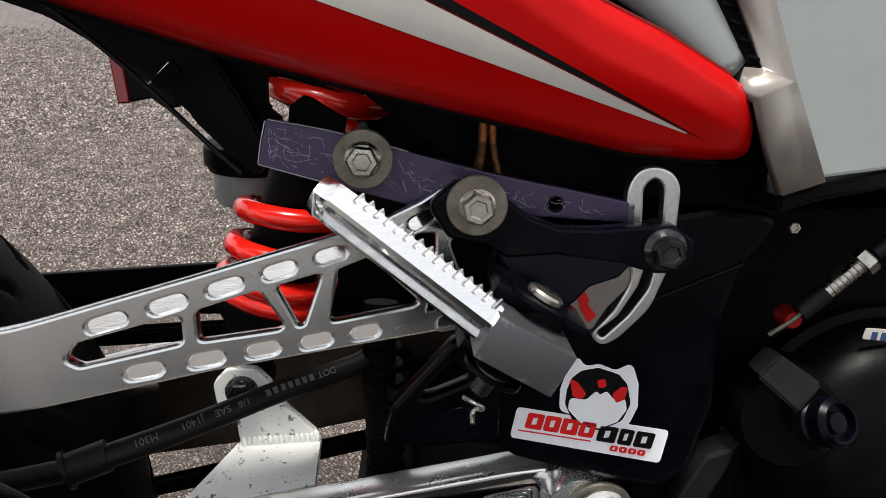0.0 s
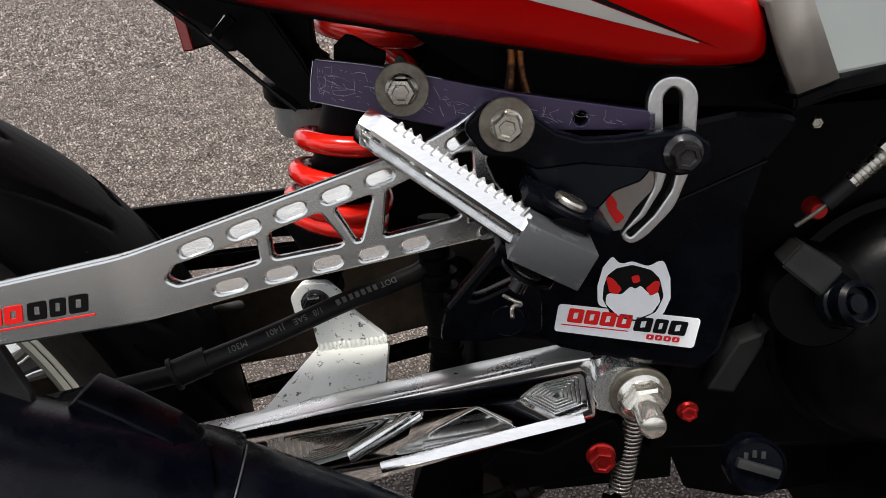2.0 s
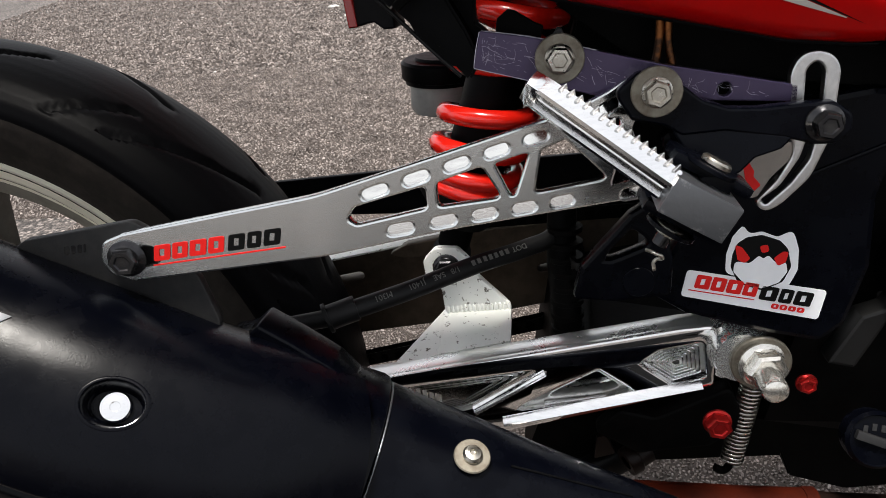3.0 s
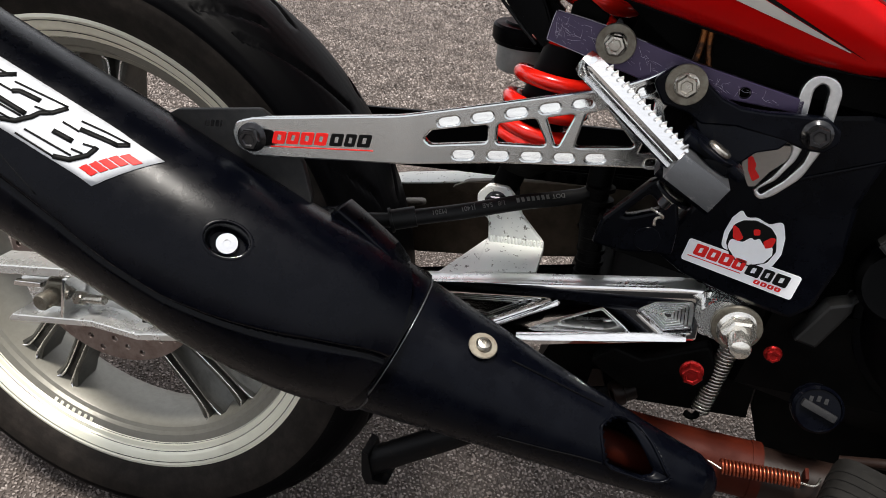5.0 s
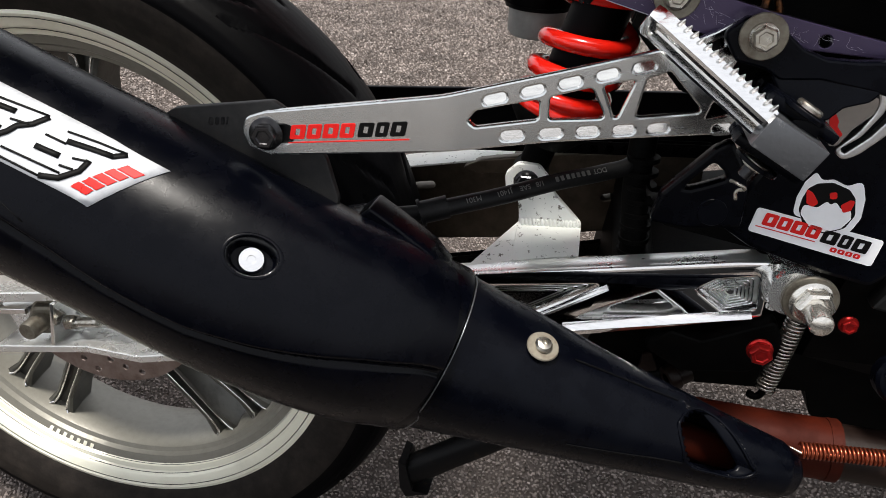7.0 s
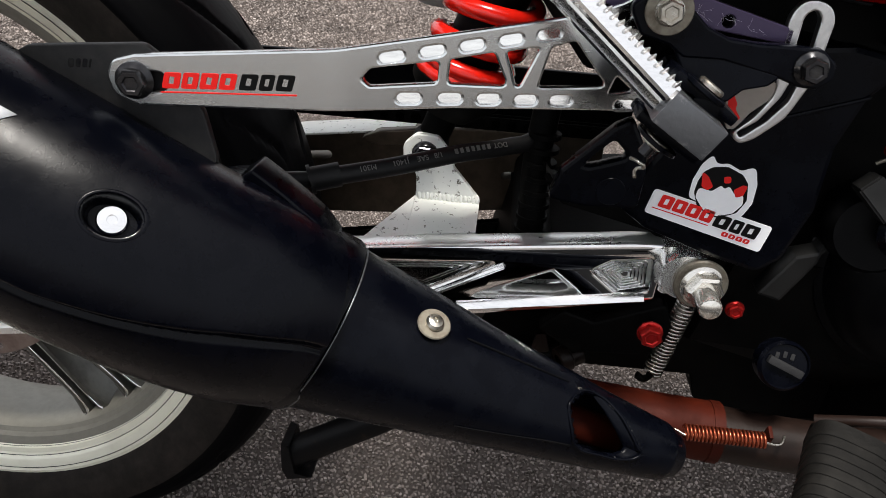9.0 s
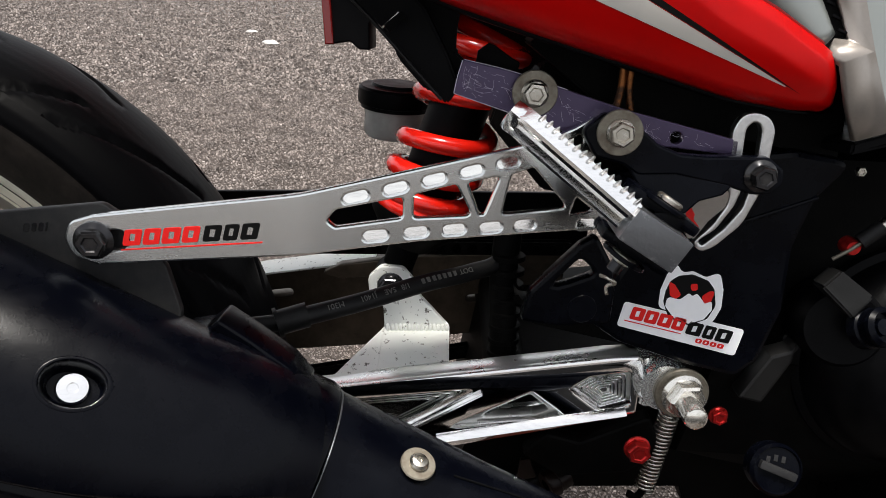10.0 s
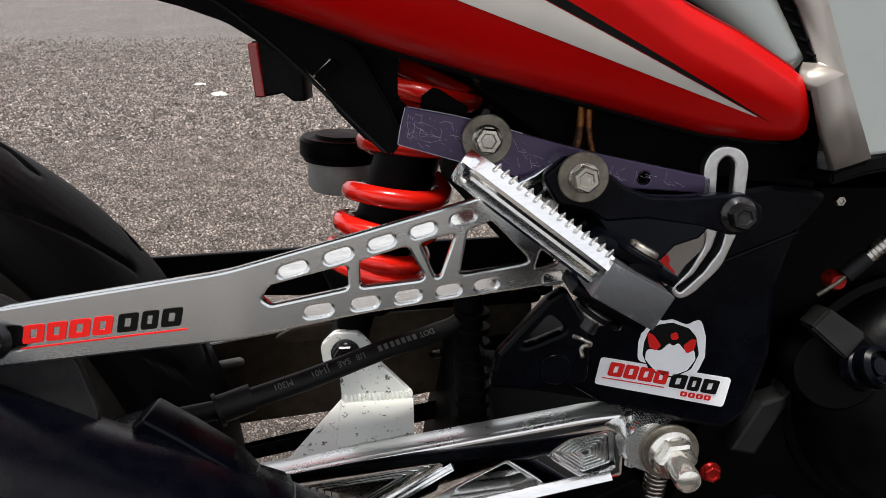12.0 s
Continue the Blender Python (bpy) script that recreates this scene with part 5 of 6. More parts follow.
part("peg_end", in_peg(box(0.007, 0.0088, 0.0132, Matrix.Translation((L * 0.962, 0.0007, -0.0064)), 0.0030)), ALU, peg)
d2 = Vector((0.0228, 0, -0.0135)).normalized()
n2 = Vector((d2.z, 0, -d2.x))
BLK = Matrix((d2, Vector((0, 1, 0)), -n2 if n2.z < 0 else n2)).transposed().to_4x4()
if BLK.determinant() < 0:
    BLK = BLK @ Matrix.Diagonal((1, -1, 1, 1))
BLK.translation = (0.4911, -0.1905, 0.5025)
part("peg_block", moved(box(0.0275, 0.026, 0.0150, Matrix.Identity(4), 0.0008), BLK), BLOCK, peg, "worn dark machined hinge block")
for s, nm in ((0.0108, "clevis_upper"), (-0.0108, "clevis_lower")):
    part(nm, moved(box(0.034, 0.022, 0.0050, Matrix.Translation((0.002, 0.014, s)), 0.0018), BLK), SATIN, peg)
    part("clevis_washer", moved(disc(Matrix.Translation((0.0, 0.006, s - 0.002 + (0.0035 if s > 0 else -0.0035))), 0.0105, 0.0020), BLK), SATIN, peg)
part("pin_head", moved(disc(Matrix.Translation((0.001, 0.006, 0.0140)), 0.0062, 0.0030, 0, 0.0008), BLK), ZINC, peg, "zinc pin head")
part("pin_nut", moved(hexhead(Matrix.Translation((-0.001, 0.004, -0.0140)) @ pose(0, 0, 0, 180, 0, 0), 0.009, 0.0040, 0.0062), BLK), ZINC, peg)
part("pin_end", moved(disc(Matrix.Translation((-0.001, 0.004, -0.0230)), 0.0032, 0.0050), BLK), BOLT_BLACK, peg)
part("split_pin", tube([(0.4740, -0.184, 0.4800), (0.4770, -0.188, 0.4800), (0.4800, -0.188, 0.4780), (0.4772, -0.186, 0.4760), (0.4765, -0.190, 0.4735)], 0.0008, 6), ZINC, peg, "bright bent split pin")
part("peg_link", box(0.012, 0.030, 0.010, Matrix.Translation((0.4990, -0.1730, 0.5060)), 0.002), SATIN, peg)

# frame cover with its sticker, and the brace below the peg
cover = new("frame_cover")
cover.parent = bike
cover_out = fillet([(0.4860, 0.5150), (0.5400, 0.5250), (0.5760, 0.5300), (0.6060, 0.5260), (0.5900, 0.5060), (0.5830, 0.4800), (0.5840, 0.4450), (0.5760, 0.4150), (0.5650, 0.4050), (0.5400, 0.4100),
                    (0.5000, 0.4220), (0.4800, 0.4350), (0.5000, 0.4700), (0.4920, 0.4900)], 0.006)
part("cover_plate", plate(cover_out, -0.1280, 0.012, (), 0.003), SATIN, cover, "satin black frame cover")
part("cover_ridge", plate(fillet([(0.5450, 0.4900), (0.5900, 0.5080), (0.5905, 0.5060), (0.5455, 0.4870)], 0.0008), -0.1292, 0.004, (), 0.001), SATIN, cover)
part("lower_plate", plate(fillet([(0.4440, 0.4370), (0.4480, 0.4320), (0.5050, 0.4250), (0.5600, 0.4080), (0.5750, 0.4000), (0.5600, 0.3750), (0.5100, 0.4080), (0.4560, 0.4180)], 0.004), -0.100, 0.020, (), 0.002), BLACK, cover)
brace_out = fillet([(0.4445, 0.4370), (0.4490, 0.4540), (0.4720, 0.4800), (0.4800, 0.4850), (0.4890, 0.4700), (0.4920, 0.4560), (0.4915, 0.4380), (0.4650, 0.4350)], 0.003)
brace_hole = fillet([(0.4560, 0.4540), (0.4730, 0.4730), (0.4820, 0.4650)], 0.003)
part("brace", plate(brace_out, -0.1400, 0.010, [brace_hole], 0.002), SATIN, cover, "black braced bracket")
part("round_plug", disc(facing(0.4760, -0.1400, 0.4460), 0.0075, 0.0012), SATIN, cover)

sticker = new("frame_sticker")
sticker.parent = bike
YS = -0.1287
part("sticker_base", plate(fillet([(0.4975, 0.4325), (0.5003, 0.4465), (0.5655, 0.4335), (0.5625, 0.4180)], 0.002), YS, 0.0004, (), 0.0001), STICKER, sticker, "white vinyl sticker with red and black print")
emblem = fillet([(0.5180, 0.4440), (0.5180, 0.4540), (0.5205, 0.4630), (0.5250, 0.4690), (0.5279, 0.4640), (0.5337, 0.4652), (0.5409, 0.4620), (0.5476, 0.4655), (0.5508, 0.4556), (0.5512, 0.4452), (0.5473, 0.4355)], 0.004)
part("emblem_base", plate(emblem, YS - 0.0001, 0.0004, (), 0.0001), STICKER, sticker)
rim_line = fillet([(0.5203, 0.4474), (0.5208, 0.4538), (0.5227, 0.4594), (0.5267, 0.4624), (0.5337, 0.4635), (0.5422, 0.4603), (0.5460, 0.4558), (0.5480, 0.4466), (0.5447, 0.4388), (0.5353, 0.4346), (0.5243, 0.4386)], 0.004)
part("emblem_band", plate(rim_line, YS - 0.0003, 0.0004, (), 0.0001), STICKER_BLACK, sticker)
part("emblem_patch", plate(fillet([(0.5216, 0.4450), (0.5220, 0.4505), (0.5290, 0.4492), (0.5331, 0.4532), (0.5350, 0.4512), (0.5373, 0.4532), (0.5408, 0.4490), (0.5455, 0.4495), (0.5464, 0.4441), (0.5428, 0.4386), (0.5352, 0.4356), (0.5270, 0.4385)], 0.0022),
                           YS - 0.0005, 0.0004, (), 0.0001), STICKER, sticker)
for spot in ([(0.5217, 0.4592), (0.5251, 0.4574), (0.5291, 0.4518), (0.5265, 0.4494), (0.5232, 0.4512)], [(0.5463, 0.4545), (0.5437, 0.4548), (0.5397, 0.4516), (0.5417, 0.4474), (0.5452, 0.4491)], [(0.5329, 0.4580), (0.5366, 0.4586), (0.5374, 0.4550), (0.5341, 0.4544)]):
    part("emblem_spot", plate(fillet(spot, 0.0012), YS - 0.0007, 0.0004, (), 0.0001), STICKER_RED, sticker)
word_bars(sticker, 0.5035, 0.4370, 1, -0.2, [0.0070, 0.0065, 0.0070, 0.0065], 0.0070, YS - 0.0005, STICKER_RED, gap=0.0007)
word_bars(sticker, 0.5340, 0.4300, 1, -0.2, [0.0080, 0.0060, 0.0080], 0.0072, YS - 0.0005, STICKER_BLACK, gap=0.0010)
word_bars(sticker, 0.5400, 0.4250, 1, -0.2, [0.0034, 0.0034, 0.0034, 0.0034], 0.0026, YS - 0.0005, STICKER_RED, gap=0.0006)
part("print_line", plate([(0.5010, 0.4357), (0.5010, 0.4362), (0.5320, 0.4300), (0.5320, 0.4295)], YS - 0.0005, 0.0003, (), 0.00005), STICKER_RED, sticker)

# side panel
panel = new("side_panel")
panel.parent = bike


def along(pts, x):
    for (a, p), (b, q) in zip(pts, pts[1:]):
        if x <= b:
            return p + (q - p) * (x - a) / (b - a)
    return pts[-1][1]


def low_z(x):
    return along([(0.05, 0.740), (0.317, 0.6240), (0.346, 0.6110), (0.403, 0.5915), (0.440, 0.5810), (0.531, 0.5565), (0.561, 0.5520), (0.583, 0.5512)], x)


def top_z(x):
    return along([(0.05, 0.893), (0.472, 0.6310), (0.514, 0.6055), (0.540, 0.5945), (0.562, 0.5830), (0.571, 0.5782), (0.578, 0.5670), (0.583, 0.5535)], x)


def panel_y(x, z):
    lo, hi = low_z(x), top_z(x)
    below_seam = hi - z
    y = -0.2136 + 0.2475 * x - 0.15 * z
    y += 0.006 * max(0, 1 - (z - lo) / 0.026) ** 2 + 0.008 * max(0, 1 - (z - lo) / 0.006) ** 2
    y += 0.25 * max(0, 0.016 - below_seam) + 0.5 * max(0, 0.006 - below_seam)
    return y + 0.2 * max(0, x - 0.570)


def panel_patch(corners_a, corners_b, nx, nz, lift, name, mat, label="", thick=0.0):
    """A patch of the panel's skin between two polylines, each given by its ends."""
    bm = bmesh.new()
    grid = []
    for i in range(nx + 1):
        t = i / nx
        (xa, za), (xb, zb) = corners_a(t), corners_b(t)
        col = []
        for j in range(nz + 1):
            s = j / nz
            x, z = xa + (xb - xa) * s, za + (zb - za) * s
            col.append(bm.verts.new((x, panel_y(x, z) - lift, z)))
        grid.append(col)
    for i in range(nx):
        for j in range(nz):
            bm.faces.new((grid[i][j], grid[i + 1][j], grid[i + 1][j + 1], grid[i][j + 1]))
    ob = part(name, bm, mat, panel, label)
    ob.data.set_sharp_from_angle(angle=radians(60))
    if thick:
        md = ob.modifiers.new("thickness", "SOLIDIFY")
        md.thickness, md.offset = thick, 0.0
    return ob


def line(p, q):
    return lambda t: (p[0] + (q[0] - p[0]) * t, p[1] + (q[1] - p[1]) * t)


def x_of(t):
    return 0.08 + (0.5825 - 0.08) * t


panel_patch(lambda t: (x_of(t), low_z(x_of(t))), lambda t: (x_of(t), max(top_z(x_of(t)), low_z(x_of(t)) + 0.002)), 90, 40, 0.0, "panel_skin", RED, "glossy red painted tail panel", 0.0016)
panel_patch(line((0.4020, 0.6150), (0.5495, 0.5632)), line((0.4240, 0.6220), (0.5500, 0.5634)), 40, 8, 0.0014, "white_stripe", DECAL_WHITE, "warm white stripe")
panel_patch(line((0.4243, 0.6223), (0.5540, 0.5618)), line((0.4325, 0.6232), (0.5590, 0.5596)), 40, 4, 0.0014, "black_stripe", DECAL_BLACK, "")
panel_patch(line((0.3750, 0.6210), (0.3900, 0.6170)), line((0.3980, 0.6340), (0.4140, 0.6270)), 8, 6, 0.0014, "white_stripe", DECAL_WHITE, "")
panel_patch(line((0.3400, 0.6330), (0.3600, 0.6260)), line((0.3640, 0.6450), (0.3850, 0.6370)), 8, 6, 0.0014, "white_stripe", DECAL_WHITE, "")
panel_patch(line((0.3680, 0.6200), (0.3890, 0.6140)), line((0.3735, 0.6222), (0.3905, 0.6172)), 8, 2, 0.0016, "black_stripe", DECAL_BLACK, "")
panel_patch(line((0.3895, 0.6140), (0.4260, 0.6300)), line((0.3905, 0.6172), (0.4150, 0.6278)), 8, 2, 0.0017, "black_stripe", DECAL_BLACK, "")
under = bmesh.new()
rows = []
for i in range(41):
    x = 0.08 + (0.582 - 0.08) * i / 40
    rows.append([under.verts.new((x, panel_y(x, low_z(x)), low_z(x))), under.verts.new((x, -0.140, low_z(x) - 0.001)), under.verts.new((x, -0.120, low_z(x) + 0.006))])
for a, b in zip(rows, rows[1:]):
    for j in range(2):
        under.faces.new((a[j], b[j], b[j + 1], a[j + 1]))
under_ob = part("panel_underside", under, PLASTIC, panel)
under_ob.modifiers.new("thickness", "SOLIDIFY").thickness = 0.002
part("seam_strip", tube([(x, panel_y(x, top_z(x)) + 0.001, top_z(x) + 0.0004) for x in (0.28, 0.35, 0.42, 0.472, 0.514, 0.54, 0.566)], 0.0014, 6, bez=False), SEAM_RED, panel)

# far panel and seat: unseen mass added so the bike shadows the ground
mirror = panel_patch(lambda t: (x_of(t), low_z(x_of(t))), lambda t: (x_of(t), max(top_z(x_of(t)), low_z(x_of(t)) + 0.002)), 60, 10, 0.0, "far_panel_skin", RED, "", 0.0016)
mirror.data.transform(Matrix.Diagonal((1, -1, 1, 1)))
mirror.data.flip_normals()
seat_rings = []
for x, w, z in ((-0.22, 0.06, 0.86), (-0.10, 0.10, 0.86), (0.10, 0.13, 0.86), (0.30, 0.13, 0.80), (0.45, 0.12, 0.74), (0.56, 0.11, 0.74)):
    seat_rings.append([Vector((x, w * math.cos(a) * (1 if abs(math.cos(a)) < 0.8 else 0.97), z + 0.035 * math.sin(a))) for a in [2 * math.pi * k / 24 for k in range(24)]])
part("seat", loft(seat_rings), PLASTIC, bike, "black seat, unseen, added for its shadow")

# silver tank cover and warm grey edge
tank = new("tank_cover")
tank.parent = bike


def slab(points, vec, mat, name, parent, label=""):
    """A flat-faced body panel given by its corners and the way it goes back."""
    bm = bmesh.new()
    vs = [bm.verts.new(p) for p in points]
    ext = bmesh.ops.extrude_face_region(bm, geom=[bm.faces.new(vs)])
    bmesh.ops.translate(bm, verts=[v for v in ext["geom"] if isinstance(v, bmesh.types.BMVert)], vec=vec)
    bmesh.ops.recalc_face_normals(bm, faces=bm.faces)
    bmesh.ops.bevel(bm, geom=list(bm.edges), offset=0.0012, segments=2, affect="EDGES")
    return part(name, bm, mat, parent, label)


band = bmesh.new()
run_in = [band.verts.new(p) for p in ((0.5350, -0.1400, 0.6560), (0.5696, -0.1470, 0.6062), (0.5804, -0.1475, 0.5836), (0.5732, -0.1475, 0.5842), (0.5700, -0.1520, 0.5779), (0.5752, -0.1575, 0.5749), (0.5823, -0.1548, 0.5555), (0.5896, -0.1530, 0.5398))]
run_out = [band.verts.new(p) for p in ((0.5470, -0.1410, 0.6640), (0.5820, -0.1470, 0.6061), (0.5908, -0.1495, 0.5793), (0.6048, -0.1525, 0.5446))]
band.faces.new((run_in[0], run_in[1], run_out[1], run_out[0]))
band.faces.new((run_in[1], run_in[2], run_out[2], run_out[1]))
band.faces.new((run_in[2], run_in[3], run_in[4], run_in[5], run_out[2]))
band.faces.new((run_in[5], run_in[6], run_in[7], run_out[3], run_out[2]))
bmesh.ops.bevel(band, geom=[e for e in band.edges if len(e.link_faces) == 2], offset=0.0005, segments=1, affect="EDGES")
bmesh.ops.recalc_face_normals(band, faces=band.faces)
band_ob = part("edge_panel", band, BRONZE, tank, "warm grey metallic edge panel with a bright fold")
band_ob.modifiers.new("thickness", "SOLIDIFY").thickness = 0.004
slab([(0.5880, -0.1468, 0.5793), (0.6016, -0.1500, 0.5450), (0.6700, -0.1300, 0.5480), (0.7000, -0.1150, 0.6000), (0.7000, -0.1000, 0.6900), (0.5600, -0.1300, 0.6900), (0.5440, -0.1385, 0.6650), (0.5790, -0.1448, 0.6061)],
     (0, 0.012, 0), SILVER, "tank_shell", tank, "pale silver painted tank cover")
low_run = [Vector(p) for p in ((0.5690, -0.1500, 0.5800), (0.5200, -0.1500, 0.6110), (0.4810, -0.1475, 0.6360), (0.4300, -0.1300, 0.6700))]
high_run = [Vector(p) for p in ((0.5745, -0.1480, 0.5860), (0.5600, -0.1455, 0.6120), (0.5380, -0.1380, 0.6400), (0.5200, -0.1300, 0.6700))]


def on_run(pts, t):
    k = min(int(t * 3), 2)
    return pts[k].lerp(pts[k + 1], t * 3 - k)


rows = []
for i in range(25):
    a, b = on_run(low_run, i / 24), on_run(high_run, i / 24)
    rows.append([a.lerp(b, j / 14) + Vector((0, -min(0.005, 0.12 * (b - a).length) * math.sin(math.pi * j / 14) ** 0.7 + 0.003, 0)) for j in range(15)])
cowl = bmesh.new()
grid = [[cowl.verts.new(p) for p in row] for row in rows]
for i in range(24):
    for j in range(14):
        cowl.faces.new((grid[i][j], grid[i + 1][j], grid[i + 1][j + 1], grid[i][j + 1]))
cowl_ob = part("seat_cowl", cowl, SILVER, tank, "pale silver painted cowl with a rounded edge")
cowl_ob.modifiers.new("thickness", "SOLIDIFY").thickness = 0.002
for k in range(12):
    t = k / 11
    p = Vector((0.5768, -0.1462, 0.5872)).lerp(Vector((0.5400, -0.1362, 0.6520)), t)
    part("grille_rib", box(0.0044, 0.0012, 0.0012, Matrix.Translation(p) @ pose(0, 0, 0, 0, 20, 0), 0.0003), PLASTIC, tank)
slab([(0.5720, -0.1450, 0.5835), (0.5830, -0.1450, 0.5850), (0.5730, -0.1430, 0.6180), (0.5480, -0.1360, 0.6620), (0.5310, -0.1340, 0.6570), (0.5560, -0.1410, 0.6140)], (0, 0.004, 0), BLACK, "grille", tank, "black ribbed grille")
slab([(0.5900, -0.1500, 0.5385), (0.6050, -0.1510, 0.5440), (0.6700, -0.1290, 0.5465), (0.7100, -0.1200, 0.5400), (0.7100, -0.0400, 0.5300), (0.5900, -0.0400, 0.5300)], (0, 0, -0.006), PLASTIC, "tank_underside", tank)

# hidden bulk of the tank, added only to cast shadow below
part("tank_shadow_body", loft([[Vector((x, w * math.cos(a), z + h * math.sin(a))) for a in [2 * math.pi * k / 24 for k in range(24)]] for x, w, z, h in ((0.54, 0.10, 0.73, 0.05), (0.62, 0.13, 0.70, 0.11), (0.85, 0.15, 0.71, 0.12), (1.00, 0.09, 0.72, 0.07))]), SILVER, tank)

# dark tail and rear fender underneath
tail = new("tail_underside")
tail.parent = bike
def run(y, pts):
    return [(x, y, z) for x, z in pts]


slab(run(-0.140, [(0.200, 0.6600), (0.269, 0.6215), (0.319, 0.6080), (0.336, 0.6020), (0.367, 0.5830), (0.389, 0.5610), (0.402, 0.5460), (0.408, 0.5540), (0.402, 0.5680), (0.390, 0.5900), (0.362, 0.6120), (0.280, 0.6500)]),
     (0, 0.014, 0), PLASTIC, "fender_side", tail, "black plastic rear fender")
slab(run(0.010, [(0.160, 0.6900), (0.240, 0.6400), (0.330, 0.6000), (0.360, 0.5900), (0.400, 0.5600), (0.440, 0.5200), (0.500, 0.5000), (0.640, 0.4900), (0.640, 0.6500), (0.400, 0.7000)]), (0, 0.100, 0), BLACK, "fender_inner", tail)
slab([(0.440, -0.125, 0.5750), (0.480, -0.125, 0.5450), (0.600, -0.120, 0.5250), (0.600, -0.120, 0.5700), (0.480, -0.125, 0.6150)], (0, 0.040, 0), BLACK, "inner_guard", tail)
slab([(0.450, -0.100, 0.5650), (0.446, -0.100, 0.5520), (0.428, -0.100, 0.5460), (0.424, -0.100, 0.5330), (0.455, -0.100, 0.4980), (0.520, -0.100, 0.4900), (0.575, -0.100, 0.5000), (0.575, -0.100, 0.5650)], (0, 0.020, 0), BLACK, "inner_guard", tail)
slab(run(-0.125, [(0.3600, 0.6020), (0.3850, 0.6020), (0.4070, 0.5940), (0.4052, 0.5778), (0.4052, 0.5698), (0.4108, 0.5650), (0.4090, 0.5560), (0.3980, 0.5500), (0.3909, 0.5511), (0.3776, 0.5651)]), (0, 0.006, 0), PLASTIC, "fender_web", tail, "black web of the rear fender")
# slab added under the seat to keep sky light off the spring
base_rows = []
for x in (0.26, 0.36, 0.47, 0.55):
    base_rows.append([Vector((x, y, top_z(x) - 0.012 + dz)) for y, dz in ((-0.105, 0), (0.105, 0), (0.105, 0.008), (-0.105, 0.008))])
part("seat_base_blocker", loft(base_rows), BLACK, tail, "black seat base slab added to block sky light")
part("fender_clip", box(0.010, 0.003, 0.004, Matrix.Translation((0.378, -0.152, 0.583)) @ pose(0, 0, 0, 0, -40, 0), 0.0006), BLACK, tail)
part("pinch_wire", tube([(0.345, -0.152, 0.604), (0.372, -0.152, 0.580), (0.3795, -0.1525, 0.5870)], 0.0006, 6, bez=False), ZINC, tail)
part("lamp_bracket", plate(fillet([(0.3330, 0.5950), (0.3360, 0.5680), (0.3470, 0.5700), (0.3520, 0.5660), (0.3580, 0.5660), (0.3575, 0.5800), (0.3700, 0.5850), (0.3600, 0.6000)], 0.001), -0.0780, 0.030, (), 0.001), PLASTIC, tail)
part("reflector", plate(fillet([(0.3315, 0.5940), (0.3335, 0.5680), (0.3385, 0.5682), (0.3365, 0.5945)], 0.0008), -0.0800, 0.026, (), 0.0008), LENS, tail, "red rear reflector")
part("tail_cable", tube([(0.200, -0.152, 0.652), (0.254, -0.152, 0.6270), (0.290, -0.152, 0.6140), (0.330, -0.152, 0.6120), (0.345, -0.1525, 0.6030), (0.400, -0.1525, 0.5500)], 0.0009, 6), HOSE, tail)
part("tail_conduit", tube([(0.190, -0.110, 0.6480), (0.251, -0.110, 0.6240)], 0.0062, 10, bez=False), PLASTIC, tail, "black conduit")
for k, s in enumerate((-1, 1)):
    part("brass_wire", tube([(0.4865 + 0.0021 * s, -0.135, 0.573), (0.4861 + 0.0019 * s, -0.135, 0.557), (0.4860 + 0.0040 * s, -0.136, 0.5445)], 0.0019, 8), BRASS, tail, "brass-coloured wire")

# black guard beyond the wheel, chain
part("chain_guard", plate(fillet([(0.150, 0.4340), (0.330, 0.4430), (0.520, 0.4500), (0.520, 0.4000), (0.330, 0.4040), (0.150, 0.4080)], 0.004), 0.100, 0.006, (), 0.001), PLASTIC, bike, "long black chain guard")


def chain_link():
    a = plate(oval(0, 0, 0.0215, 0.0105), -0.0050, 0.0016, [], 0.0003)
    b = plate(oval(0, 0, 0.0215, 0.0105), 0.0034, 0.0016, [], 0.0003)
    pins = [disc(pose(x, 0.0060, 0, 90, 0, 0), 0.0036, 0.0120) for x in (-0.0064, 0.0064)]
    return joined(a, b, *pins)


chain = new("drive_chain")
chain.parent = bike
link = chain_link()
link.materials.append(BLACK)
for x0, z0, x1, z1, n in ((0.03, 0.392, 0.50, 0.412, 37), (0.03, 0.232, 0.50, 0.335, 38)):
    for k in range(n):
        t = (k + 0.5) / n
        ob = new("chain_link", link)
        ob.parent = chain
        ob.matrix_basis = pose(x0 + (x1 - x0) * t, 0.070, z0 + (z1 - z0) * t, 0, -math.degrees(math.atan2(z1 - z0, x1 - x0)), 0)

# brake hose
hose = new("brake_hose")
hose.parent = bike
part("hose_run", tube([(0.330, -0.135, 0.4310), (0.360, -0.118, 0.4345), (0.395, -0.095, 0.4390), (0.420, -0.078, 0.4405), (0.436, -0.068, 0.4440), (0.4440, -0.060, 0.4540)], 0.0052, 12), HOSE, hose, "black rubber brake hose with faint grey print")
part("hose_sleeve", tube([(0.3180, -0.1385, 0.4285), (0.3330, -0.1330, 0.4318)], 0.0068, 12, bez=False), HOSE, hose)
part("sleeve_ring", tube([(0.3175, -0.1387, 0.4283), (0.3192, -0.1380, 0.4288)], 0.0082, 12, bez=False), HOSE, hose)
part("rear_line", tube([(0.200, -0.150, 0.4140), (0.260, -0.146, 0.4215), (0.318, -0.1385, 0.4285)], 0.0048, 10), HOSE, hose)
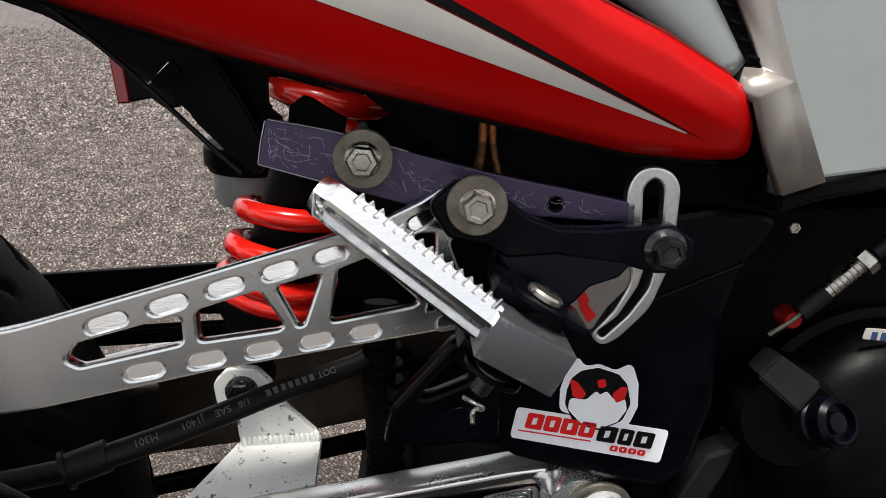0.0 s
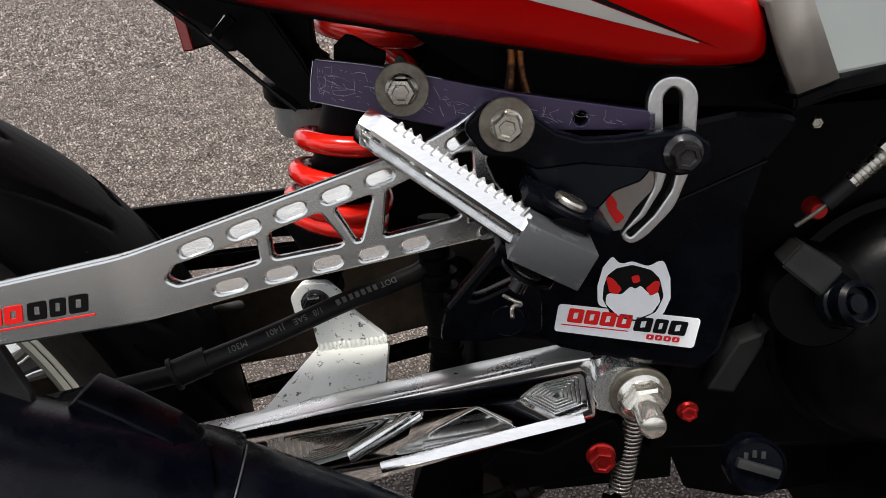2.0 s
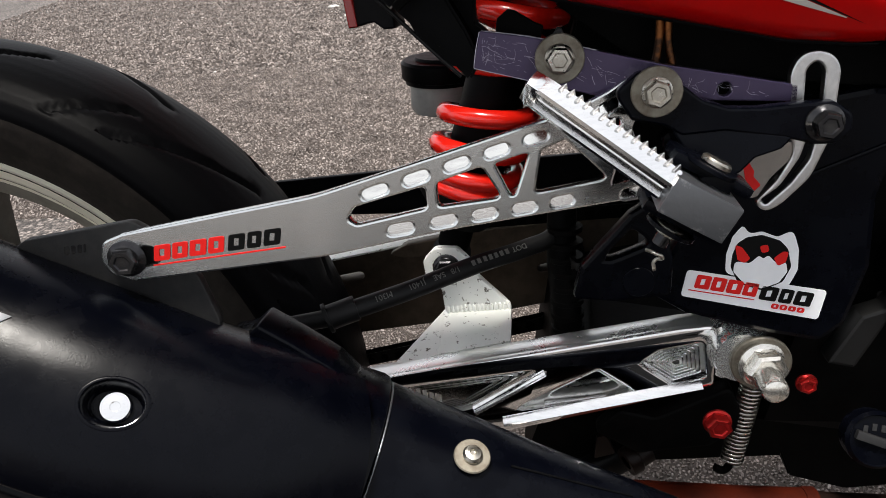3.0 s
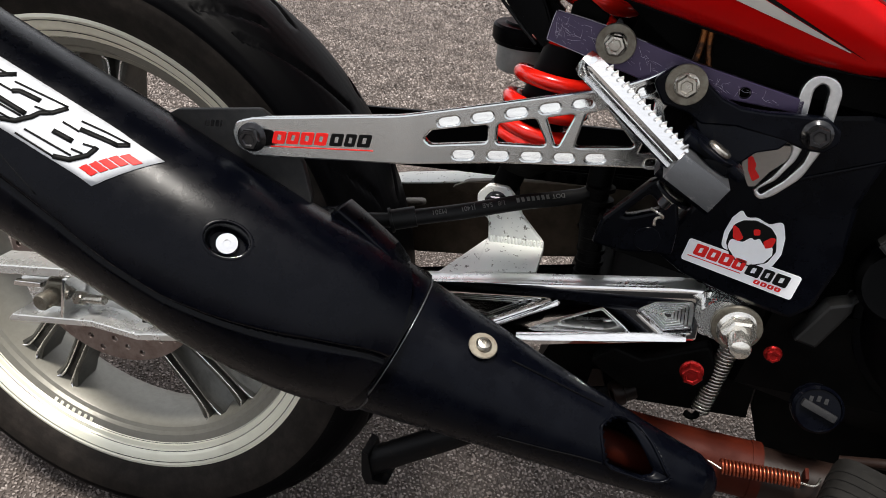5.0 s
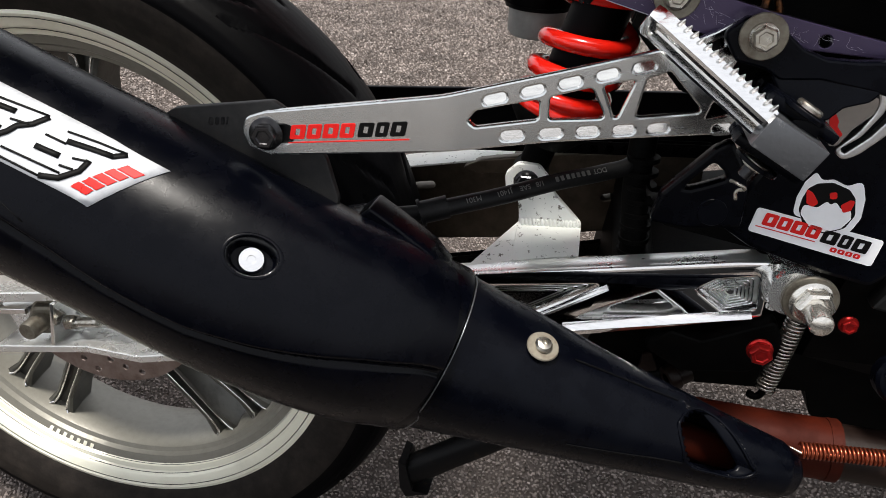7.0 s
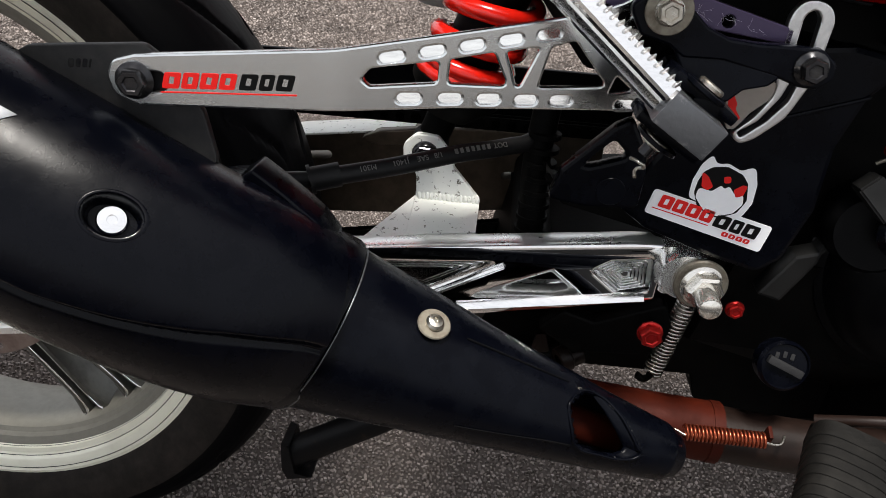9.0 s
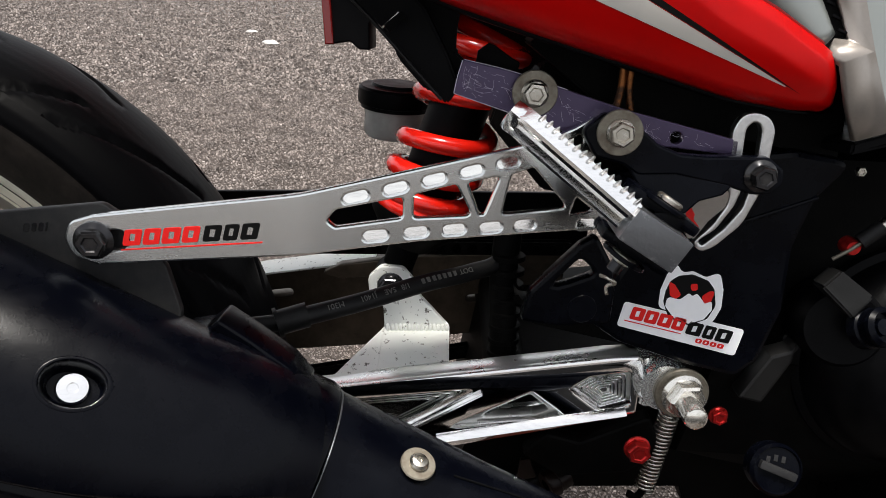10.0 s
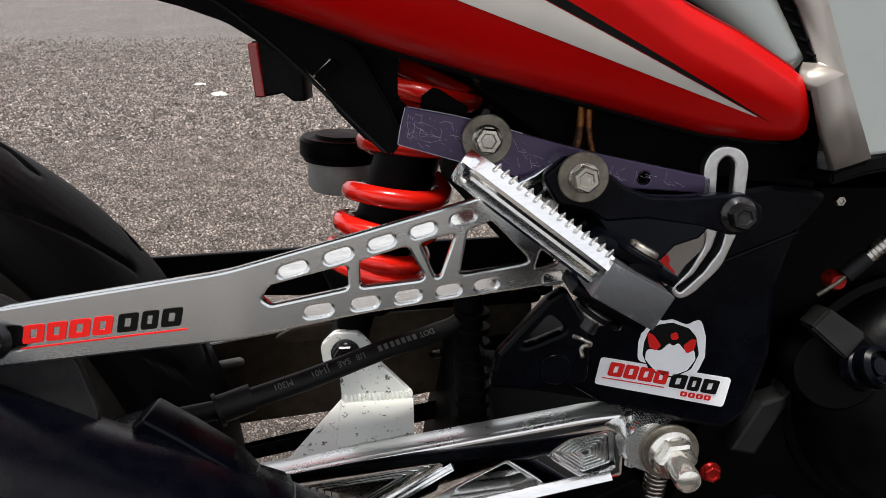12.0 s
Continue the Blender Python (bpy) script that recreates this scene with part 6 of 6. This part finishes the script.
HOSE_LINE = [Vector(p) for p in ((0.330, -0.135, 0.4310), (0.360, -0.118, 0.4345), (0.395, -0.095, 0.4390), (0.420, -0.078, 0.4405))]


def on_hose(x):
    """A frame on the hose's upper near side: its x runs to the rear along the hose, its z outwards."""
    for a, b in zip(HOSE_LINE, HOSE_LINE[1:]):
        if x <= b.x:
            break
    c = a.lerp(b, (x - a.x) / (b.x - a.x))
    hx = (a - b).normalized()
    hz = Vector((0.10, -0.78, 0.62))
    hz = (hz - hx * hz.dot(hx)).normalized()
    m = Matrix((hx, hz.cross(hx), hz)).transposed().to_4x4()
    m.translation = c + hz * 0.0056
    return m


for word, x in (("DOT", 0.4185), ("1/8", 0.3835), ("SAE", 0.3760), ("J1401", 0.3660), ("M301", 0.3500)):
    cu = bpy.data.curves.new("word", "FONT")
    cu.body, cu.size, cu.extrude, cu.align_y = word, 0.0044, 0.0002, "CENTER"
    tmp = bpy.data.objects.new("word", cu)
    me = bpy.data.meshes.new_from_object(tmp)
    bpy.data.objects.remove(tmp)
    part("print_word", moved(me, on_hose(x)), PRINT, hose)
for k in range(7):
    part("print_mark", moved(box(0.0020, 0.0030, 0.0005, Matrix.Identity(4), 0.0001), on_hose(0.4080 - 0.0029 * k)), PRINT, hose)
part("black_pipe", tube([(0.443, -0.070, 0.372), (0.442, -0.070, 0.400), (0.440, -0.068, 0.430), (0.442, -0.062, 0.470)], 0.0085, 12), BLACK, bike, "black corrugated hose")
for k in range(9):
    part("hose_fold", disc(pose(0.4425, -0.069, 0.375 + 0.009 * k, 0, 0, 0), 0.0100, 0.0030), BLACK, bike)

# return spring, red bolts, clip
part("return_spring", coil((0.5425, -0.100, 0.3650), (0.5335, -0.100, 0.3120), 21, 0.0056, 0.0009), ZINC, bike, "bright steel return spring")
part("spring_rod", tube([(0.5350, -0.098, 0.3120), (0.5300, -0.098, 0.3040), (0.5250, -0.098, 0.3060)], 0.0024, 6), BLACK, bike)
part("red_bolt", hexhead(facing(0.5200, -0.1200, 0.3530, 90, 10, 0), 0.0120, 0.0080, 0.0076), RED_ANOD, bike, "red anodised flanged bolt")
part("red_screw", hexhead(facing(0.5645, -0.1160, 0.3747, 90, 25, 0), 0.0080, 0.0050, 0.0055), RED_ANOD, bike, "small red anodised screw")
part("bracket_lug", plate(fillet([(0.455, 0.335), (0.470, 0.3500), (0.490, 0.3450), (0.530, 0.3650), (0.540, 0.3400), (0.520, 0.3250), (0.480, 0.3200)], 0.004), -0.1050, 0.012, (), 0.002), BLACK, bike)
part("lug_nut", lathe([(0.0045, 0.0), (0.0085, 0.0), (0.0090, 0.001), (0.0090, 0.007), (0.0078, 0.008), (0.0078, 0.016), (0.0045, 0.016)], frame_along((0.475, -0.090, 0.3020), (0.490, -0.082, 0.3075)), 28), STEEL, bike, "dull steel bush")
part("lug_sleeve", plate(fillet([(0.4560, 0.3010), (0.4580, 0.3170), (0.4640, 0.3185), (0.4690, 0.3050)], 0.001), -0.0850, 0.003, (), 0.0004), STEEL, bike, "brown steel tab")

# stand, folded
stand = new("centre_stand")
stand.parent = bike
leg_rings = []
for x, y, z, w, h in ((0.3010, -0.118, 0.2100, 0.0085, 0.0090), (0.3060, -0.117, 0.2130, 0.0090, 0.0098), (0.3300, -0.113, 0.2270, 0.0086, 0.0092), (0.3580, -0.108, 0.2430, 0.0088, 0.0092), (0.4000, -0.095, 0.2640, 0.0085, 0.0088), (0.4800, -0.070, 0.2960, 0.0085, 0.0085)):
    leg_rings.append([Vector((x - 0.5 * h * math.sin(a), y + w * math.copysign(abs(math.cos(a)) ** 0.7, math.cos(a)), z + h * math.copysign(abs(math.sin(a)) ** 0.7, math.sin(a)))) for a in [2 * math.pi * k / 20 for k in range(20)]])
part("stand_leg", loft(leg_rings), STAND, stand, "worn black stand leg")
part("stand_foot", loft([[Vector(q) for q in ring] for ring in (
    [(0.298, -0.128, 0.227), (0.303, -0.128, 0.225), (0.303, -0.104, 0.225), (0.298, -0.104, 0.227)],
    [(0.299, -0.129, 0.205), (0.308, -0.129, 0.203), (0.308, -0.103, 0.203), (0.299, -0.103, 0.205)],
    [(0.303, -0.129, 0.197), (0.320, -0.129, 0.202), (0.320, -0.103, 0.202), (0.303, -0.103, 0.197)])]), STAND, stand)

# engine side
engine = new("engine")
engine.parent = bike
part("rear_case", loft([[Vector(q) for q in ring] for ring in (
    [(0.560, -0.090, 0.340), (0.760, -0.090, 0.340), (0.760, -0.090, 0.520), (0.570, -0.090, 0.520)],
    [(0.560, 0.080, 0.300), (0.760, 0.080, 0.300), (0.760, 0.080, 0.540), (0.560, 0.080, 0.540)])]), BLACK, engine, "black engine case")
part("lower_case", loft([[Vector(q) for q in ring] for ring in (
    [(0.550, -0.100, 0.340), (0.760, -0.105, 0.340), (0.760, -0.110, 0.420), (0.560, -0.108, 0.400)],
    [(0.488, 0.120, 0.235), (0.900, 0.120, 0.150), (0.900, 0.120, 0.420), (0.560, 0.120, 0.410)])]), BLACK, engine)
part("front_case", loft([[Vector(q) for q in ring] for ring in (
    [(0.700, -0.120, 0.180), (1.000, -0.120, 0.180), (1.000, -0.120, 0.560), (0.700, -0.100, 0.560)],
    [(0.700, 0.160, 0.160), (1.000, 0.160, 0.160), (1.000, 0.160, 0.600), (0.700, 0.160, 0.600)])]), BLACK, engine)
part("rear_mount", loft([[Vector(q) for q in ring] for ring in (
    [(0.410, -0.070, 0.284), (0.570, -0.070, 0.294), (0.570, -0.070, 0.385), (0.440, -0.070, 0.365)],
    [(0.410, 0.110, 0.250), (0.520, 0.110, 0.235), (0.570, 0.110, 0.390), (0.430, 0.110, 0.370)])]), BLACK, engine)
slab(run(0.0, [(0.5870, 0.3300), (0.5870, 0.2600), (0.6000, 0.2230), (0.6400, 0.2120), (0.7000, 0.2200), (0.7000, 0.3300)]), (0, 0.060, 0), BLACK, "mount_post", engine)
part("clutch_cover", lathe([(0, 0.040), (0.036, 0.038), (0.050, 0.032), (0.058, 0.022), (0.062, 0.008), (0.066, 0.006), (0.066, 0.0), (0, 0.0)], facing(0.6700, -0.100, 0.4100, 84, 0, 0), 56), CASE, engine, "dark grey clutch cover")
part("cover_neck", lathe([(0, 0.0), (0.024, 0.0), (0.022, 0.030), (0.019, 0.036), (0, 0.036)], facing(0.6230, -0.1000, 0.4330, 80, 0, -15), 40), CASE, engine)
dip = Matrix.Translation((0.6190, -0.1420, 0.4430)) @ pose(0, 0, 0, 62, 0, 18)
part("dipstick_cap", lathe([(0, 0.0), (0.0155, 0.0), (0.0155, 0.006), (0.0140, 0.007), (0.0140, 0.010), (0.0148, 0.011), (0.0148, 0.015), (0.0120, 0.017), (0.0105, 0.0165), (0.0100, 0.0125), (0.0065, 0.0120), (0.0060, 0.015), (0, 0.0155)], dip @ Matrix.Diagonal((0.68, 0.68, 0.9, 1)), 40), SATIN, engine, "black oil filler cap")
slab([(0.5920, -0.1460, 0.4660), (0.6010, -0.1440, 0.4745), (0.6195, -0.1450, 0.4615), (0.6100, -0.1480, 0.4500)], (0.004, 0.020, -0.004), NECK, "filler_block", engine, "grey block beside the oil filler")
part("case_rib", plate(fillet([(0.5720, 0.3880), (0.5860, 0.4150), (0.5970, 0.4190), (0.6000, 0.4240), (0.5990, 0.4120), (0.5860, 0.3850)], 0.002), -0.1200, 0.014, (), 0.002), NECK, engine)
oil = facing(0.5920, -0.1290, 0.3520, 70, 0, 0)
part("oil_plug", lathe([(0, 0.0), (0.0138, 0.0), (0.0138, 0.006), (0.0146, 0.007), (0.0146, 0.011), (0.0130, 0.013), (0.0124, 0.0118), (0, 0.0118)], oil, 40), SATIN, engine, "dark round drain cap with a raised bar")
part("plug_bar", moved(box(0.021, 0.0046, 0.0040, pose(0, 0, 0.0130, 0, 0, -20), 0.001), oil), BRACKET, engine)
for k in range(3):
    part("plug_mark", moved(box(0.0022, 0.0036, 0.0004, pose(-0.0050 + 0.0042 * k, 0.0066 - 0.0008 * abs(k - 1), 0.0120, 0, 0, -8), 0.0001), oil), BRACKET, engine)
part("adjuster_rod", tube([(0.6090, -0.118, 0.4720), (0.6170, -0.120, 0.4790), (0.6360, -0.120, 0.4960)], 0.0011, 8), WASHER, engine)
part("adjuster_boot", tube([(0.6200, -0.120, 0.4825), (0.6300, -0.120, 0.4915)], 0.0042, 10, bez=False), HOSE, engine)
part("adjuster_screw", tube([(0.6300, -0.120, 0.4915), (0.6430, -0.120, 0.5035)], 0.0036, 10, bez=False), ZINC, engine, "zinc cable adjuster")
for k in range(7):
    p = Vector((0.6315, -0.120, 0.4929)).lerp(Vector((0.6420, -0.120, 0.5026)), k / 6)
    part("thread", disc(frame_along(p, p + Vector((0.013, 0, 0.012))), 0.0040, 0.0008), ZINC, engine)
part("adjuster_nut", hexhead(frame_along((0.6430, -0.120, 0.5035), (0.6480, -0.120, 0.5085)), 0.0110, 0.0050, 0), ZINC, engine)
part("cable_end", tube([(0.6480, -0.120, 0.5080), (0.6800, -0.120, 0.5360), (0.7000, -0.118, 0.5500)], 0.0034, 10), HOSE, engine)
part("red_clip", lathe([(0, 0.0), (0.0048, 0.0), (0.0048, 0.006), (0.0036, 0.008), (0, 0.008)], facing(0.6180, -0.1120, 0.4790), 24), RED_ANOD, engine, "red plastic clip")
part("side_label", plate(fillet([(0.6480, 0.4705), (0.6490, 0.4755), (0.6720, 0.4735), (0.6700, 0.4680)], 0.001), -0.1215, 0.0005, (), 0.0001), DECAL_WHITE, engine, "pale label with blue print")
for k in range(4):
    x = 0.6515 + 0.0042 * k
    part("label_mark", plate([(x, 0.4702 - 0.0004 * k), (x + 0.0004, 0.4738 - 0.0004 * k), (x + 0.0030, 0.4735 - 0.0004 * k), (x + 0.0026, 0.4699 - 0.0004 * k)], -0.1218, 0.0003, (), 0.0001), LABEL_BLUE, engine)
part("small_bracket", plate(fillet([(0.5830, 0.5335), (0.5860, 0.5345), (0.5950, 0.5290), (0.5930, 0.5275)], 0.0006), -0.120, 0.003, (), 0.0004), ZINC, engine)
part("small_bolt", hexhead(facing(0.6120, -0.120, 0.5200), 0.0045, 0.003), ZINC, engine)
part("brake_pedal_rod", tube([(0.600, -0.175, 0.3480), (0.625, -0.185, 0.3600), (0.660, -0.190, 0.3680), (0.720, -0.190, 0.3700)], 0.0030, 8), STEEL, engine)

# rider's foot peg, rubber covered
rider = new("rider_foot_peg")
rider.parent = bike
RP = Matrix.Translation((0.5990, -0.2220, 0.3415)) @ pose(0, 0, 0, 14, 8, -20)


def pad_ring(y, grow=0.0):
    """A rounded, flattened section of the rubber pad; it narrows towards its free end."""
    s = 1.0 if y > -0.018 else math.sqrt(max(0.04, 1 - ((-0.018 - y) / 0.0145) ** 2))
    ring = []
    for k in range(28):
        a = 2 * math.pi * k / 28
        c, d = math.cos(a), math.sin(a)
        ring.append(RP @ Vector(((0.0190 * s + grow) * math.copysign(abs(c) ** 0.62, c), y, (0.0130 * (0.5 + 0.5 * s) + grow) * math.copysign(abs(d) ** 0.62, d))))
    return ring


part("peg_core", loft([pad_ring(-0.032 + 0.002 * k) for k in range(33)]), PEG_RUBBER, rider, "dusty brown-black rubber foot peg")
for k in range(9):
    y = -0.0265 + 0.0062 * k
    part("rubber_rib", loft([pad_ring(y - 0.0018, -0.0004), pad_ring(y - 0.0013, 0.0006), pad_ring(y + 0.0013, 0.0006), pad_ring(y + 0.0018, -0.0004)], cap=False), PEG_RUBBER, rider)
part("peg_hinge", box(0.020, 0.020, 0.016, Matrix.Translation((0.612, -0.178, 0.334)), 0.003), BLACK, rider)

part("peg_eye", disc(facing(0.6470, -0.2100, 0.3400, 70, 0, -15), 0.0120, 0.0040, 0.0055, 0.0008), BRASS, rider, "bronze-coloured bracket eye")

# pebbles on the asphalt
for x, y, s in ((-0.63, 3.30, 0.020), (-0.47, 3.02, 0.026), (-0.60, 3.18, 0.008), (-1.1, 3.1, 0.008), (-0.8, 2.2, 0.006)):
    bm = bmesh.new()
    bmesh.ops.create_icosphere(bm, subdivisions=2, radius=s)
    for v in bm.verts:
        v.co *= 1 + 0.35 * noise.noise(v.co * 60 + Vector((x * 9, y * 7, 0)))
        v.co.z = v.co.z * 0.5 + s * 0.25
        v.co.x *= 1.5
    stone = part("pebble", bm, PEBBLE, None)
    stone.location = (x, y, 0)
    tagged(stone, "small white pebble lying on the asphalt", "pebble", group="pebbles on the asphalt")
